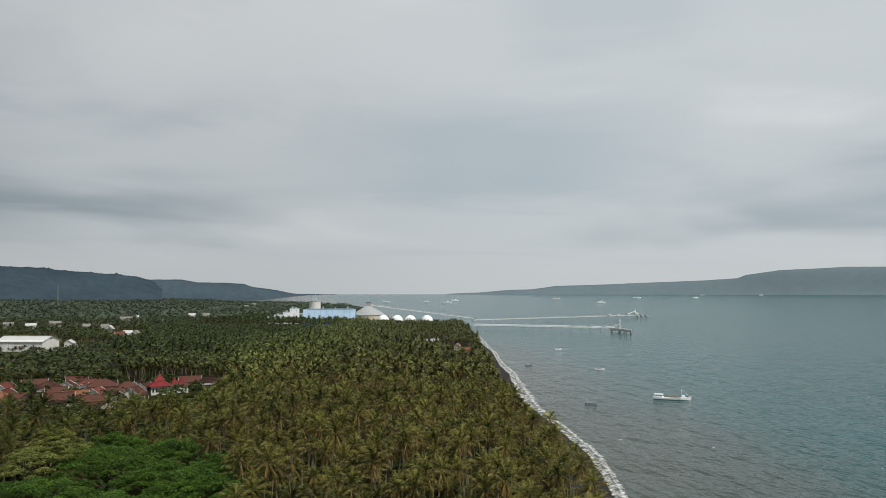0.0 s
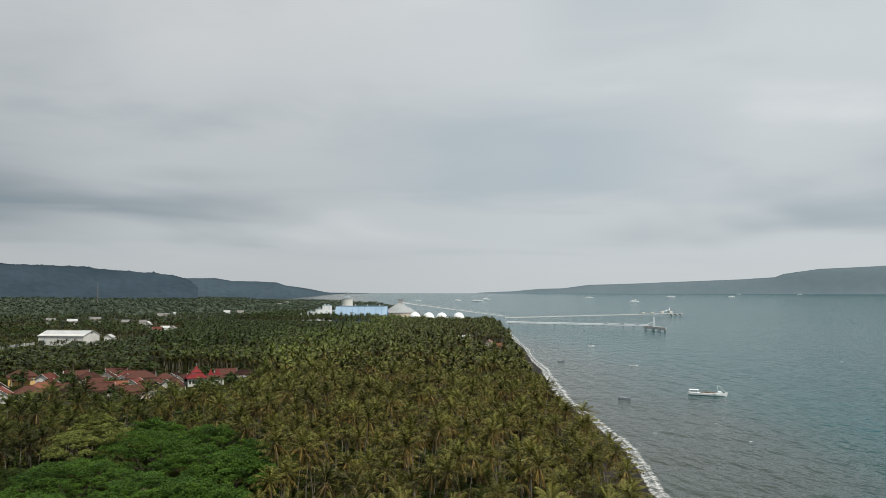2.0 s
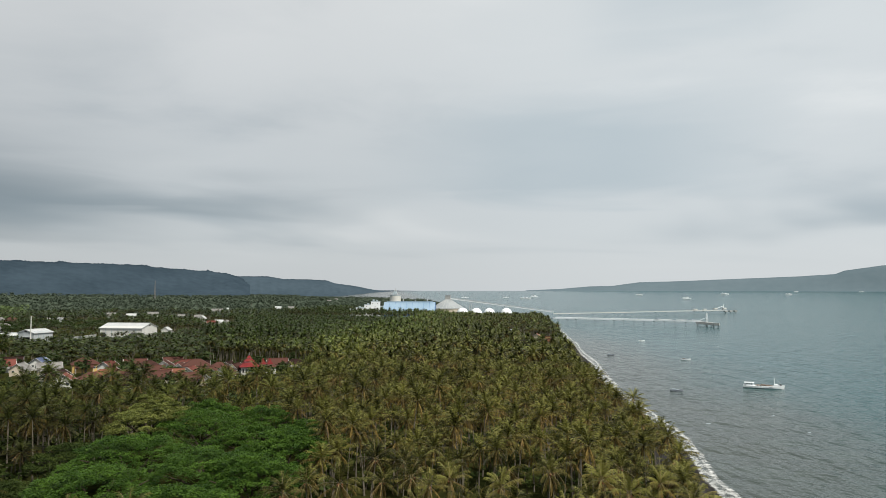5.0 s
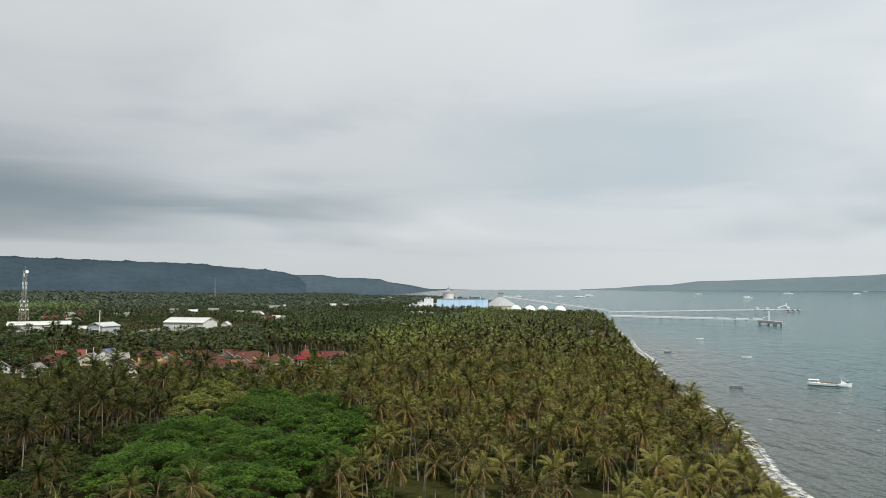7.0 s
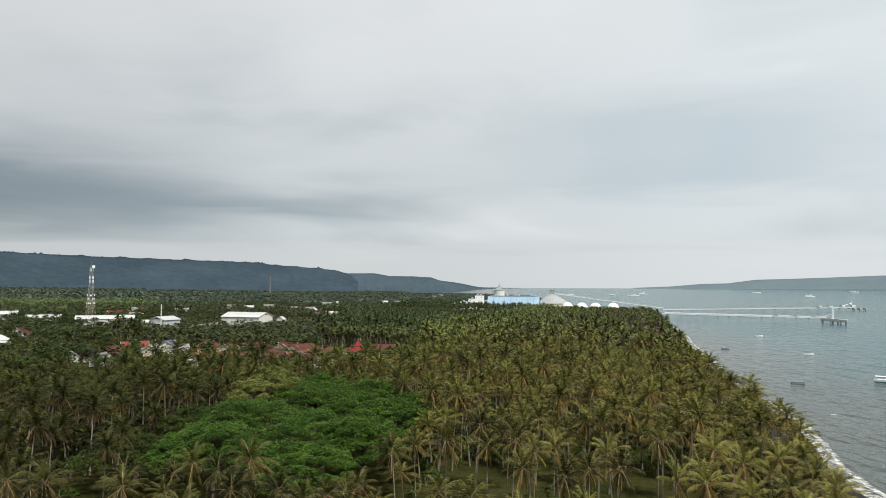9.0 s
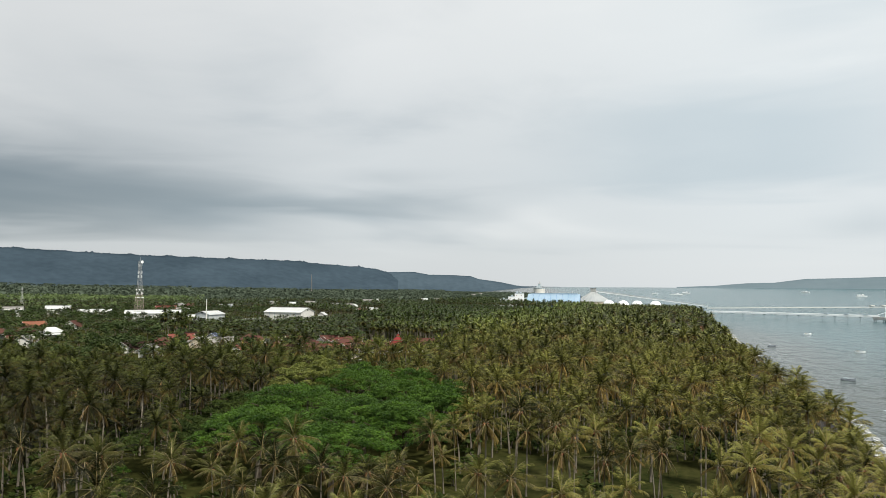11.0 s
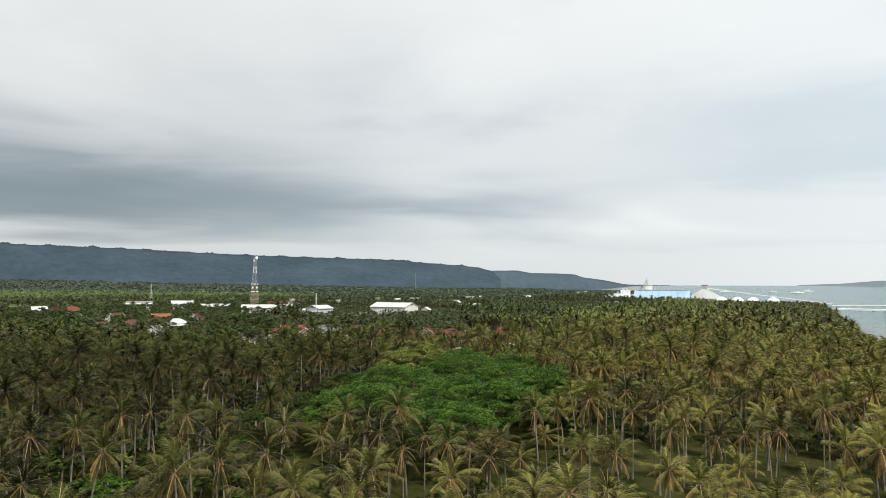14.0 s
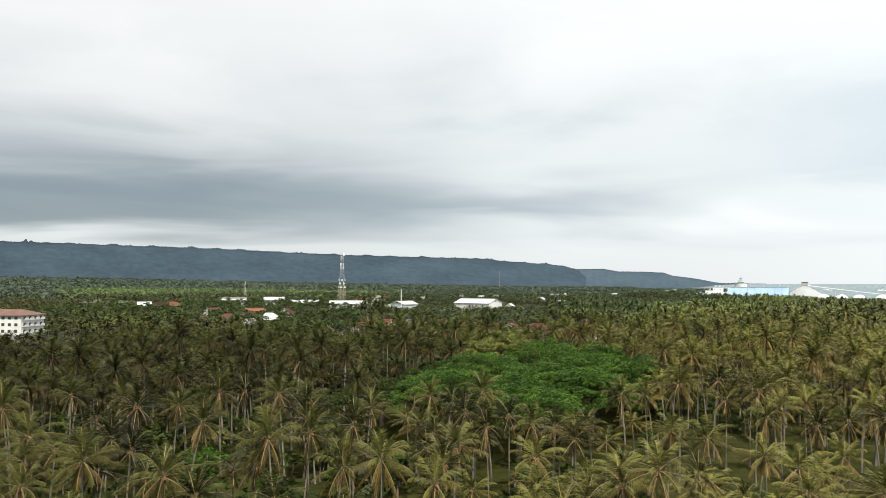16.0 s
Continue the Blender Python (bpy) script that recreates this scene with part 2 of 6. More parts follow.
M = {
    "rib": material("frond_rib", (0.115, 0.090, 0.034), (0.235, 0.185, 0.072), 0.5, 0.5, fine=2.0),
    "dry": material("dry_frond", (0.10, 0.062, 0.024), (0.22, 0.15, 0.06), 0.4, 0.8, fine=2.0),
    "trunk": material("palm_trunk", (0.070, 0.061, 0.048), (0.21, 0.187, 0.150), 0.6, 0.85, fine=5.0, bump=0.3),
    "nuts": material("coconuts", (0.10, 0.034, 0.016), (0.27, 0.115, 0.045), 2.0, 0.6),
    "raintree": material("raintree_leaf", (0.010, 0.032, 0.005), (0.082, 0.156, 0.020), 0.22, 0.55, fine=0.9, through_light=0.15, spec=0.12),
    "olive": material("olive_leaf", (0.066, 0.084, 0.020), (0.200, 0.218, 0.056), 0.25, 0.55, fine=1.5, through_light=0.2, spec=0.12),
    "broad": material("broadleaf", (0.025, 0.042, 0.014), (0.060, 0.085, 0.026), 0.07, 0.6, fine=0.6, through_light=0.15, spec=0.1),
    # far canopy lifted and greyed: distance haze put into its colour
    "canopy": material("far_canopy", (0.046, 0.062, 0.048), (0.088, 0.110, 0.078), 0.012, 0.9, spec=0.0, fine=0.12),
    "field": material("green_field", (0.060, 0.094, 0.030), (0.125, 0.168, 0.055), 0.02, 0.8, fine=0.3),
    "bush": material("undergrowth", (0.012, 0.023, 0.005), (0.055, 0.078, 0.017), 0.15, 0.65, fine=1.2, through_light=0.15, spec=0.1),
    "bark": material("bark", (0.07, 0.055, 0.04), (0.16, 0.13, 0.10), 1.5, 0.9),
    # darker copy of the bark, with the crown's shade put into its colour
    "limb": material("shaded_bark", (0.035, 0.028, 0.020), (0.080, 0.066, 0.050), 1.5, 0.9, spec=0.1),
    "ground": material("grass_ground", (0.010, 0.014, 0.004), (0.048, 0.049, 0.016), 0.05, 0.95, spec=0.0, fine=0.5, bump=0.3, bump_scale=0.8),
    "lawn": material("mown_lawn", (0.014, 0.020, 0.006), (0.056, 0.054, 0.020), 0.06, 0.95, spec=0.0, fine=0.7, bump=0.3, bump_scale=1.5),
    "sand": material("black_sand", (0.012, 0.011, 0.011), (0.036, 0.033, 0.031), 0.12, 0.85, fine=1.5, spec=0.08),
    # ridges carry distance haze in their base colours, paler and bluer farther off
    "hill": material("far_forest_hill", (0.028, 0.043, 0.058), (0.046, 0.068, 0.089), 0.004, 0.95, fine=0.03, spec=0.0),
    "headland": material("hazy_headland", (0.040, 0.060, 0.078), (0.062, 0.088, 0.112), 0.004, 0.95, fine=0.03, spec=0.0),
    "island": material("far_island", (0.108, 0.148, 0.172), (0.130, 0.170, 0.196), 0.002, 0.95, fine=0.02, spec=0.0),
    "white": material("white_wall_paint", (0.52, 0.52, 0.50), (0.66, 0.66, 0.64), 0.15, 0.6, fine=1.2),
    "cream": material("cream_wall_paint", (0.44, 0.38, 0.31), (0.60, 0.53, 0.44), 0.3, 0.7, fine=2.0),
    "yellow": material("yellow_wall_paint", (0.55, 0.36, 0.12), (0.68, 0.47, 0.18), 0.3, 0.7, fine=2.0),
    "roof_brown": material("brown_roof_tile", (0.026, 0.014, 0.012), (0.088, 0.040, 0.032), 0.3, 0.85, fine=2.5, vary=0.7, spec=0.1),
    "roof_red": material("red_roof_tile", (0.080, 0.028, 0.023), (0.165, 0.056, 0.045), 0.3, 0.85, fine=2.5, vary=0.5, spec=0.1),
    "roof_scarlet": material("scarlet_roof_tile", (0.12, 0.018, 0.020), (0.21, 0.029, 0.030), 0.3, 0.8, fine=2.5, spec=0.15),
    "roof_orange": material("orange_roof_tile", (0.105, 0.040, 0.028), (0.20, 0.085, 0.055), 0.3, 0.85, fine=2.5, vary=0.5, spec=0.1),
    "roof_dusty": material("dusty_brown_roof_tile", (0.115, 0.072, 0.058), (0.185, 0.118, 0.096), 0.3, 0.85, fine=2.5, spec=0.1),
    "roof_grey": material("grey_roof_sheet", (0.13, 0.125, 0.12), (0.25, 0.24, 0.23), 0.3, 0.6, fine=2.5),
    "roof_white": material("white_roof_sheet", (0.40, 0.415, 0.42), (0.52, 0.535, 0.54), 0.2, 0.45, fine=1.5),
    "roof_blue": material("dark_blue_roof_sheet", (0.05, 0.07, 0.14), (0.09, 0.11, 0.20), 0.3, 0.6, fine=2.5),
    "blue": material("blue_steel_sheet", (0.19, 0.30, 0.41), (0.30, 0.40, 0.51), 0.05, 0.6, fine=0.5),
    "blue_dark": material("deep_blue_steel_sheet", (0.03, 0.12, 0.33), (0.05, 0.17, 0.42), 0.1, 0.5, fine=0.6),
    "pale": material("pale_grey_sheet", (0.30, 0.37, 0.41), (0.43, 0.50, 0.545), 0.06, 0.5, fine=0.6),
    "cone": material("weathered_pale_sheet", (0.25, 0.275, 0.29), (0.36, 0.385, 0.40), 0.08, 0.6, fine=0.7),
    "greywall": material("grey_steel_wall", (0.34, 0.37, 0.39), (0.46, 0.49, 0.51), 0.2, 0.6, fine=1.0),
    "concrete": material("concrete", (0.24, 0.25, 0.25), (0.40, 0.41, 0.41), 0.2, 0.85, fine=2.0),
    "pile": material("sea_stained_concrete", (0.13, 0.165, 0.175), (0.19, 0.225, 0.235), 0.3, 0.85),
    # flat dark colour for the shade in openings, and for the bow winch
    "dark": material("flat_dark", (0.015, 0.016, 0.018), (0.035, 0.036, 0.040), 1.0, 0.4),
    "glass": material("window_glass", (0.03, 0.04, 0.045), (0.06, 0.07, 0.08), 0.5, 0.12, spec=0.6),
    "steel": material("galvanised_steel", (0.42, 0.43, 0.44), (0.58, 0.59, 0.60), 0.5, 0.5, metal=0.3),
    "redsteel": material("red_painted_steel", (0.40, 0.31, 0.30), (0.50, 0.40, 0.38), 0.5, 0.5),
    "hull": material("white_hull_paint", (0.74, 0.78, 0.81), (0.83, 0.86, 0.88), 0.4, 0.4, fine=3.0),
    "cargo": material("brown_deck_cargo", (0.09, 0.065, 0.045), (0.24, 0.19, 0.15), 0.8, 0.8, fine=3.0),
    "wood": material("weathered_wood", (0.11, 0.135, 0.165), (0.24, 0.27, 0.31), 1.0, 0.8, fine=5.0),
    "jetty_grey": material("sea_worn_grey_paint", (0.20, 0.25, 0.275), (0.29, 0.345, 0.375), 0.06, 0.6, fine=0.6),
    "foam": None,
}


# the last colour of each is the shade painted into inland fronds
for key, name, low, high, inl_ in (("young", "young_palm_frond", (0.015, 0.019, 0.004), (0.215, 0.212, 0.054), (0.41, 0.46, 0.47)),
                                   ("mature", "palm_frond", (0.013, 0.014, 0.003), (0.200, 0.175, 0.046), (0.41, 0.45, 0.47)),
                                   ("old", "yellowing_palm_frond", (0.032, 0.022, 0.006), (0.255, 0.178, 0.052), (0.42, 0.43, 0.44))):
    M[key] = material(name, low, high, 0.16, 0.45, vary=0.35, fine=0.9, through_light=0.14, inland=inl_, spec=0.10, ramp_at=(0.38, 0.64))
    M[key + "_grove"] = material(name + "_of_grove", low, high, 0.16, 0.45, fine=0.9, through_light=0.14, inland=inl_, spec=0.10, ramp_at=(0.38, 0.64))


# water: brown and turbid along the beach, blue-grey farther out, wind ripples at three sizes
def water_material():
    mat = bpy.data.materials.new("sea_water")
    mat.use_nodes = True
    nt = mat.node_tree
    bsdf = nt.nodes["Principled BSDF"]
    geo = nt.nodes.new("ShaderNodeNewGeometry")
    sp = nt.nodes.new("ShaderNodeSeparateXYZ")
    nt.links.new(geo.outputs["Position"], sp.inputs[0])

    def noisy(scale, sx_, sy_, detail, rough=0.5, turn=0.0):
        mp = nt.nodes.new("ShaderNodeMapping")
        mp.inputs["Scale"].default_value = (sx_, sy_, 1)
        ro = nt.nodes.new("ShaderNodeMapping")
        ro.inputs["Rotation"].default_value = (0, 0, radians(turn))
        nt.links.new(geo.outputs["Position"], ro.inputs[0])
        nt.links.new(ro.outputs[0], mp.inputs[0])
        n = nt.nodes.new("ShaderNodeTexNoise")
        nt.links.new(mp.outputs[0], n.inputs["Vector"])
        n.inputs["Scale"].default_value, n.inputs["Detail"].default_value, n.inputs["Roughness"].default_value = scale, detail, rough
        return n.outputs["Fac"]

    def calc(op, a, b):
        n = nt.nodes.new("ShaderNodeMath")
        n.operation = op
        for k, v in enumerate((a, b)):
            if isinstance(v, (int, float)):
                n.inputs[k].default_value = v
            else:
                nt.links.new(v, n.inputs[k])
        return n.outputs[0]

    off = nt.nodes.new("ShaderNodeMapRange")
    off.interpolation_type = "SMOOTHSTEP"
    nt.links.new(calc("ADD", calc("ADD", sp.outputs[0], calc("MAXIMUM", calc("MULTIPLY", calc("SUBTRACT", sp.outputs[1], 520.0), 0.22), 0.0)), calc("MULTIPLY", calc("SUBTRACT", noisy(0.012, 1, 0.5, 4.0), 0.5), 110.0)), off.inputs[0])
    off.inputs[1].default_value, off.inputs[2].default_value = 40.0, 170.0
    mix = nt.nodes.new("ShaderNodeMix")
    mix.data_type = "RGBA"
    nt.links.new(off.outputs[0], mix.inputs[0])
    mix.inputs[6].default_value, mix.inputs[7].default_value = (0.050, 0.061, 0.050, 1), (0.002, 0.066, 0.074, 1)
    dark = nt.nodes.new("ShaderNodeMix")
    dark.data_type, dark.blend_type = "RGBA", "MULTIPLY"
    dark.inputs[0].default_value = 0.5
    tone = nt.nodes.new("ShaderNodeValToRGB")
    tone.color_ramp.elements[0].position, tone.color_ramp.elements[1].position = 0.3, 0.7
    tone.color_ramp.elements[0].color, tone.color_ramp.elements[1].color = (0.55, 0.55, 0.55, 1), (1, 1, 1, 1)
    nt.links.new(noisy(0.03, 1.0, 2.2, 5.0, 0.6, 25), tone.inputs[0])
    nt.links.new(mix.outputs[2], dark.inputs[6])
    nt.links.new(tone.outputs[0], dark.inputs[7])
    nt.links.new(dark.outputs[2], bsdf.inputs["Base Color"])
    bsdf.inputs["Roughness"].default_value, bsdf.inputs["IOR"].default_value = 0.14, 1.33
    gloss = nt.nodes.new("ShaderNodeMapRange")         # specular level lowered farther out, to dim the bay's sky reflection
    nt.links.new(sp.outputs[1], gloss.inputs[0])
    gloss.inputs[1].default_value, gloss.inputs[2].default_value = 450.0, 1300.0
    gloss.inputs[3].default_value, gloss.inputs[4].default_value = 0.32, 0.14
    nt.links.new(gloss.outputs[0], bsdf.inputs["Specular IOR Level"])
    b1 = nt.nodes.new("ShaderNodeBump")
    b1.inputs["Strength"].default_value, b1.inputs["Distance"].default_value = 1.0, 1.9
    nt.links.new(calc("ADD", calc("MULTIPLY", noisy(0.17, 1.0, 1.3, 3.0, 0.55, 75), 0.55), calc("MULTIPLY", noisy(0.050, 1.0, 2.4, 2.0, 0.5, 88), 1.2)), b1.inputs["Height"])
    nt.links.new(b1.outputs[0], bsdf.inputs["Normal"])
    return mat


M["water"] = water_material()


def foam_material():
    """White broken water: dense at the middle of the strip (u about 0.4), torn to nothing at both sides."""
    mat = bpy.data.materials.new("surf_foam")
    mat.use_nodes = True
    nt = mat.node_tree
    bsdf = nt.nodes["Principled BSDF"]
    bsdf.inputs["Base Color"].default_value, bsdf.inputs["Roughness"].default_value = (0.76, 0.77, 0.76, 1), 0.9
    uv = nt.nodes.new("ShaderNodeUVMap")
    uv.uv_map = "across"
    sp = nt.nodes.new("ShaderNodeSeparateXYZ")
    nt.links.new(uv.outputs[0], sp.inputs[0])
    curve = nt.nodes.new("ShaderNodeValToRGB")
    e = curve.color_ramp.elements
    e[0].position, e[1].position = 0.0, 1.0
    e[0].color, e[1].color = (0, 0, 0, 1), (0, 0, 0, 1)
    for p, v in ((0.05, 0.55), (0.15, 0.66), (0.30, 0.60), (0.46, 0.56), (0.60, 0.66), (0.74, 0.60), (0.9, 0.3)):
        e.new(p).color = (v, v, v, 1)
    nt.links.new(sp.outputs[0], curve.inputs[0])
    geo = nt.nodes.new("ShaderNodeNewGeometry")
    n = nt.nodes.new("ShaderNodeTexNoise")
    nt.links.new(geo.outputs["Position"], n.inputs["Vector"])
    n.inputs["Scale"].default_value, n.inputs["Detail"].default_value, n.inputs["Roughness"].default_value = 0.55, 7.0, 0.72
    a = nt.nodes.new("ShaderNodeMath")
    a.operation = "ADD"
    nt.links.new(curve.outputs[0], a.inputs[0])
    nt.links.new(n.outputs["Fac"], a.inputs[1])
    mr = nt.nodes.new("ShaderNodeMapRange")
    nt.links.new(a.outputs[0], mr.inputs[0])
    mr.inputs[1].default_value, mr.inputs[2].default_value = 1.02, 1.38
    nt.links.new(mr.outputs[0], bsdf.inputs["Alpha"])
    return mat


M["foam"] = foam_material()


# ================= helpers for building =================
def link_mesh(name, mesh, parent=None, label=""):
    ob = new(name, mesh)
    if parent:
        ob.parent = parent
    return tagged(ob, label) if label else ob


def part(name, bm, mat, parent=None, label="", smooth=False):
    mesh = bpy.data.meshes.new(name)
    bm.to_mesh(mesh)
    bm.free()
    mesh.materials.append(mat)
    if smooth:
        mesh.shade_smooth()
    return link_mesh(name, mesh, parent, label)


def np_mesh(name, verts, faces, mats, index=None, smooth=False):
    """faces: one array of triangles or quads."""
    mesh = bpy.data.meshes.new(name)
    verts, faces = np.asarray(verts, np.float32), np.asarray(faces, np.int32)
    k = faces.shape[1]
    mesh.vertices.add(len(verts))
    mesh.vertices.foreach_set("co", verts.ravel())
    mesh.loops.add(faces.size)
    mesh.loops.foreach_set("vertex_index", faces.ravel())
    mesh.polygons.add(len(faces))
    mesh.polygons.foreach_set("loop_start", np.arange(0, faces.size, k, dtype=np.int32))
    for m in mats:
        mesh.materials.append(m)
    if index is not None:
        mesh.polygons.foreach_set("material_index", np.asarray(index, np.int32))
    mesh.update(calc_edges=True)
    if smooth:
        mesh.shade_smooth()
    return mesh


def thing(name, x, y, z, rz=0.0, label="", category="", group=""):
    ob = new(name)
    ob.matrix_basis = pose(x, y, z, 0, 0, rz)
    return tagged(ob, label, category, group)


def box(bm, x, y, z, dx, dy, dz, rz=0.0, bevel=0.0):
    """A box by its middle and sizes."""
    r = bmesh.ops.create_cube(bm, size=1.0, matrix=pose(x, y, z, 0, 0, rz) @ Matrix.Diagonal((dx, dy, dz, 1)))
    if bevel:
        edges = {e for v in r["verts"] for e in v.link_edges}
        bmesh.ops.bevel(bm, geom=list(edges), offset=bevel, segments=1, affect="EDGES")
    return bm


def boxed(*a, **k):
    return box(bmesh.new(), *a, **k)


def bar(bm, a, b, r0, r1=None, n=6):
    a, b = Vector(a), Vector(b)
    m = Matrix.Translation((a + b) / 2) @ (b - a).to_track_quat("Z", "Y").to_matrix().to_4x4()
    bmesh.ops.create_cone(bm, cap_ends=True, segments=n, radius1=r0, radius2=r0 if r1 is None else r1, depth=(b - a).length, matrix=m)
    return bm


def barred(*a, **k):
    return bar(bmesh.new(), *a, **k)


def solid(bm, points, faces):
    vs = [bm.verts.new(p) for p in points]
    for f in faces:
        bm.faces.new([vs[i] for i in f])
    bmesh.ops.recalc_face_normals(bm, faces=bm.faces)
    return bm


# ================= the lie of the land =================
COAST_Y = (-900, 150, 187, 212, 238, 290, 331, 370, 446, 471, 514, 634, 726, 781, 850, 960, 1030, 1090, 1150, 1300, 2000, 2600, 3000, 4000, 4950)
COAST_X = (50, 45.5, 45.5, 47, 48.5, 45, 41, 39.5, 42, 43.5, 41.5, 44, 39.5, 40.5, 40, 38, 26, -5, -60, -110, -200, -330, -620, -1400, -2000)


def coast(y):
    return np.interp(y, COAST_Y, COAST_X)


def rise(r):
    """The far edge of the sheets lifts a little, as far as the horizon needs."""
    t = np.clip((r - 2200.0) / 2700.0, 0, 1)
    return 30.0 * t * t * (3 - 2 * t)


def seaward(x, y):
    return np.clip((np.degrees(np.arctan2(x, y)) + 15) / 4, 0, 1)


def land(x, y):
    inland = coast(y) - x
    low = np.interp(inland, (-60, -10, 0, 12, 100), (-6, -1.5, 0, 3, 3.4))
    return low + np.interp(inland, (100, 400, 1000, 2000, 5000), (0, 5, 7.6, 26.6, 116)) * np.clip((y - 200) / 220 + np.clip(inland - 700, 0, 400) / 400, 0, 1)


def gz(x, y):
    return float(land(x, y) + rise(np.hypot(x, y)) * seaward(x, y))


def ring_grid(radii, az0, az1, steps):
    a = np.radians(np.linspace(az0, az1, steps))
    r = np.asarray(radii)[:, None]
    x, y = r * np.sin(a) + 0.37, r * np.cos(a) + 0.21
    n, m = len(radii), steps
    i = np.arange(n - 1)[:, None] * m + np.arange(m - 1)
    return x, y, np.stack([i, i + 1, i + m + 1, i + m], -1).reshape(-1, 4)


# an open lawn under thin palms
CLEAR = ((-32, 97), (-38, 112), (-38, 148), (-8, 158), (16, 150), (16, 112), (6, 97))


def inside(poly, x, y):
    hit = np.zeros(np.shape(x), bool)
    for (ax, ay), (bx, by) in zip(poly, poly[1:] + poly[:1]):
        if ay != by:
            hit ^= ((ay > y) != (by > y)) & (x < (bx - ax) * (y - ay) / (by - ay) + ax)
    return hit


rng = np.random.default_rng(7)
rad = np.concatenate([[0.01], np.linspace(12, 300, 60), np.geomspace(306, 4940, 130)])
gx, gy, gf = ring_grid(rad, -180, 180, 361)
gr = np.hypot(gx, gy)
bumps = np.array([noise.noise((px * 0.03, py * 0.03, 0.0)) for px, py in zip(gx.ravel(), gy.ravel())]).reshape(gx.shape)
dry_side = np.clip((coast(gy) - gx - 12) / 40, 0, 1)
gzz = land(gx, gy) + bumps * 0.7 * dry_side + np.where(coast(gy) - gx > 0, rise(gr) * seaward(gx, gy), 0)
cx, cy = gx.reshape(-1)[gf].mean(1), gy.reshape(-1)[gf].mean(1)
inl = coast(cy) - cx
cr = np.hypot(cx, cy)
caz = np.degrees(np.arctan2(cx, cy))
g_index = np.where(inl < 11, 1, 0)
g_index = np.where(inside(CLEAR, cx, cy), 4, g_index)
g_index = np.where((cr > 1100) & (inl > 15), 2, g_index)
g_index = np.where((cr > 900) & (cr < 1500) & (caz < -38) & (caz > -61), 3, g_index)
ground = link_mesh("ground", np_mesh("ground", np.stack([gx, gy, gzz], -1).reshape(-1, 3), gf[:, ::-1], [M["ground"], M["sand"], M["canopy"], M["field"], M["lawn"]], g_index, True))
tagged(ground, "grassy coastal plain with black sand beach", "ground", kind="structure")

wx, wy, wf = ring_grid(np.concatenate([[0.01], np.geomspace(20, 4945, 90)]), -180, 180, 241)
wz = rise(np.hypot(wx, wy)) * seaward(wx, wy)
water = link_mesh("water", np_mesh("water", np.stack([wx, wy, wz], -1).reshape(-1, 3), wf[:, ::-1], [M["water"]], None, True))
tagged(water, "grey-green rippled sea, brownish along the beach", "sea", kind="structure")


# surf: a long torn strip of white water
def surf():
    ys = np.arange(40, 1010, 1.5)
    us = np.linspace(0, 1, 13)
    wob_ = np.array([noise.noise((yy * 0.03, 3.0, 0)) * 1.2 + noise.noise((yy * 0.11, 9.0, 0)) * 1.0 for yy in ys])
    wide = 7.4 + 2.6 * np.array([noise.noise((yy * 0.013, 17.0, 0)) for yy in ys])
    wide = wide * np.clip(np.interp(ys, (40, 160, 230, 330, 370, 410, 470, 560, 780, 1000), (1.05, 1.05, 0.85, 0.85, 1.3, 1.4, 1.0, 0.75, 1.0, 0.8)), 0, 3)
    x = coast(ys)[:, None] - 0.5 + wob_[:, None] + us * wide[:, None]
    z = 0.22 + 0.25 * np.exp(-((us - 0.35) / 0.18) ** 2) + 0 * x
    z = z + np.array([[noise.noise((px * 0.6, py * 0.6, 1.0)) * 0.12 for px in row] for row, py in zip(x, ys)])
    n, m = x.shape
    i = np.arange(n - 1)[:, None] * m + np.arange(m - 1)
    f = np.stack([i, i + 1, i + m + 1, i + m], -1).reshape(-1, 4)
    mesh = np_mesh("surf", np.stack([x, np.repeat(ys[:, None], m, 1), z], -1).reshape(-1, 3), f, [M["foam"]], None, True)
    lay = mesh.uv_layers.new(name="across")
    uu = np.tile(us, n)[f.ravel()]
    lay.data.foreach_set("uv", np.stack([uu, 0 * uu], -1).astype(np.float32).ravel())
    return tagged(link_mesh("surf", mesh), "white breaking surf along the black beach", "surf", kind="stuff")


surf()


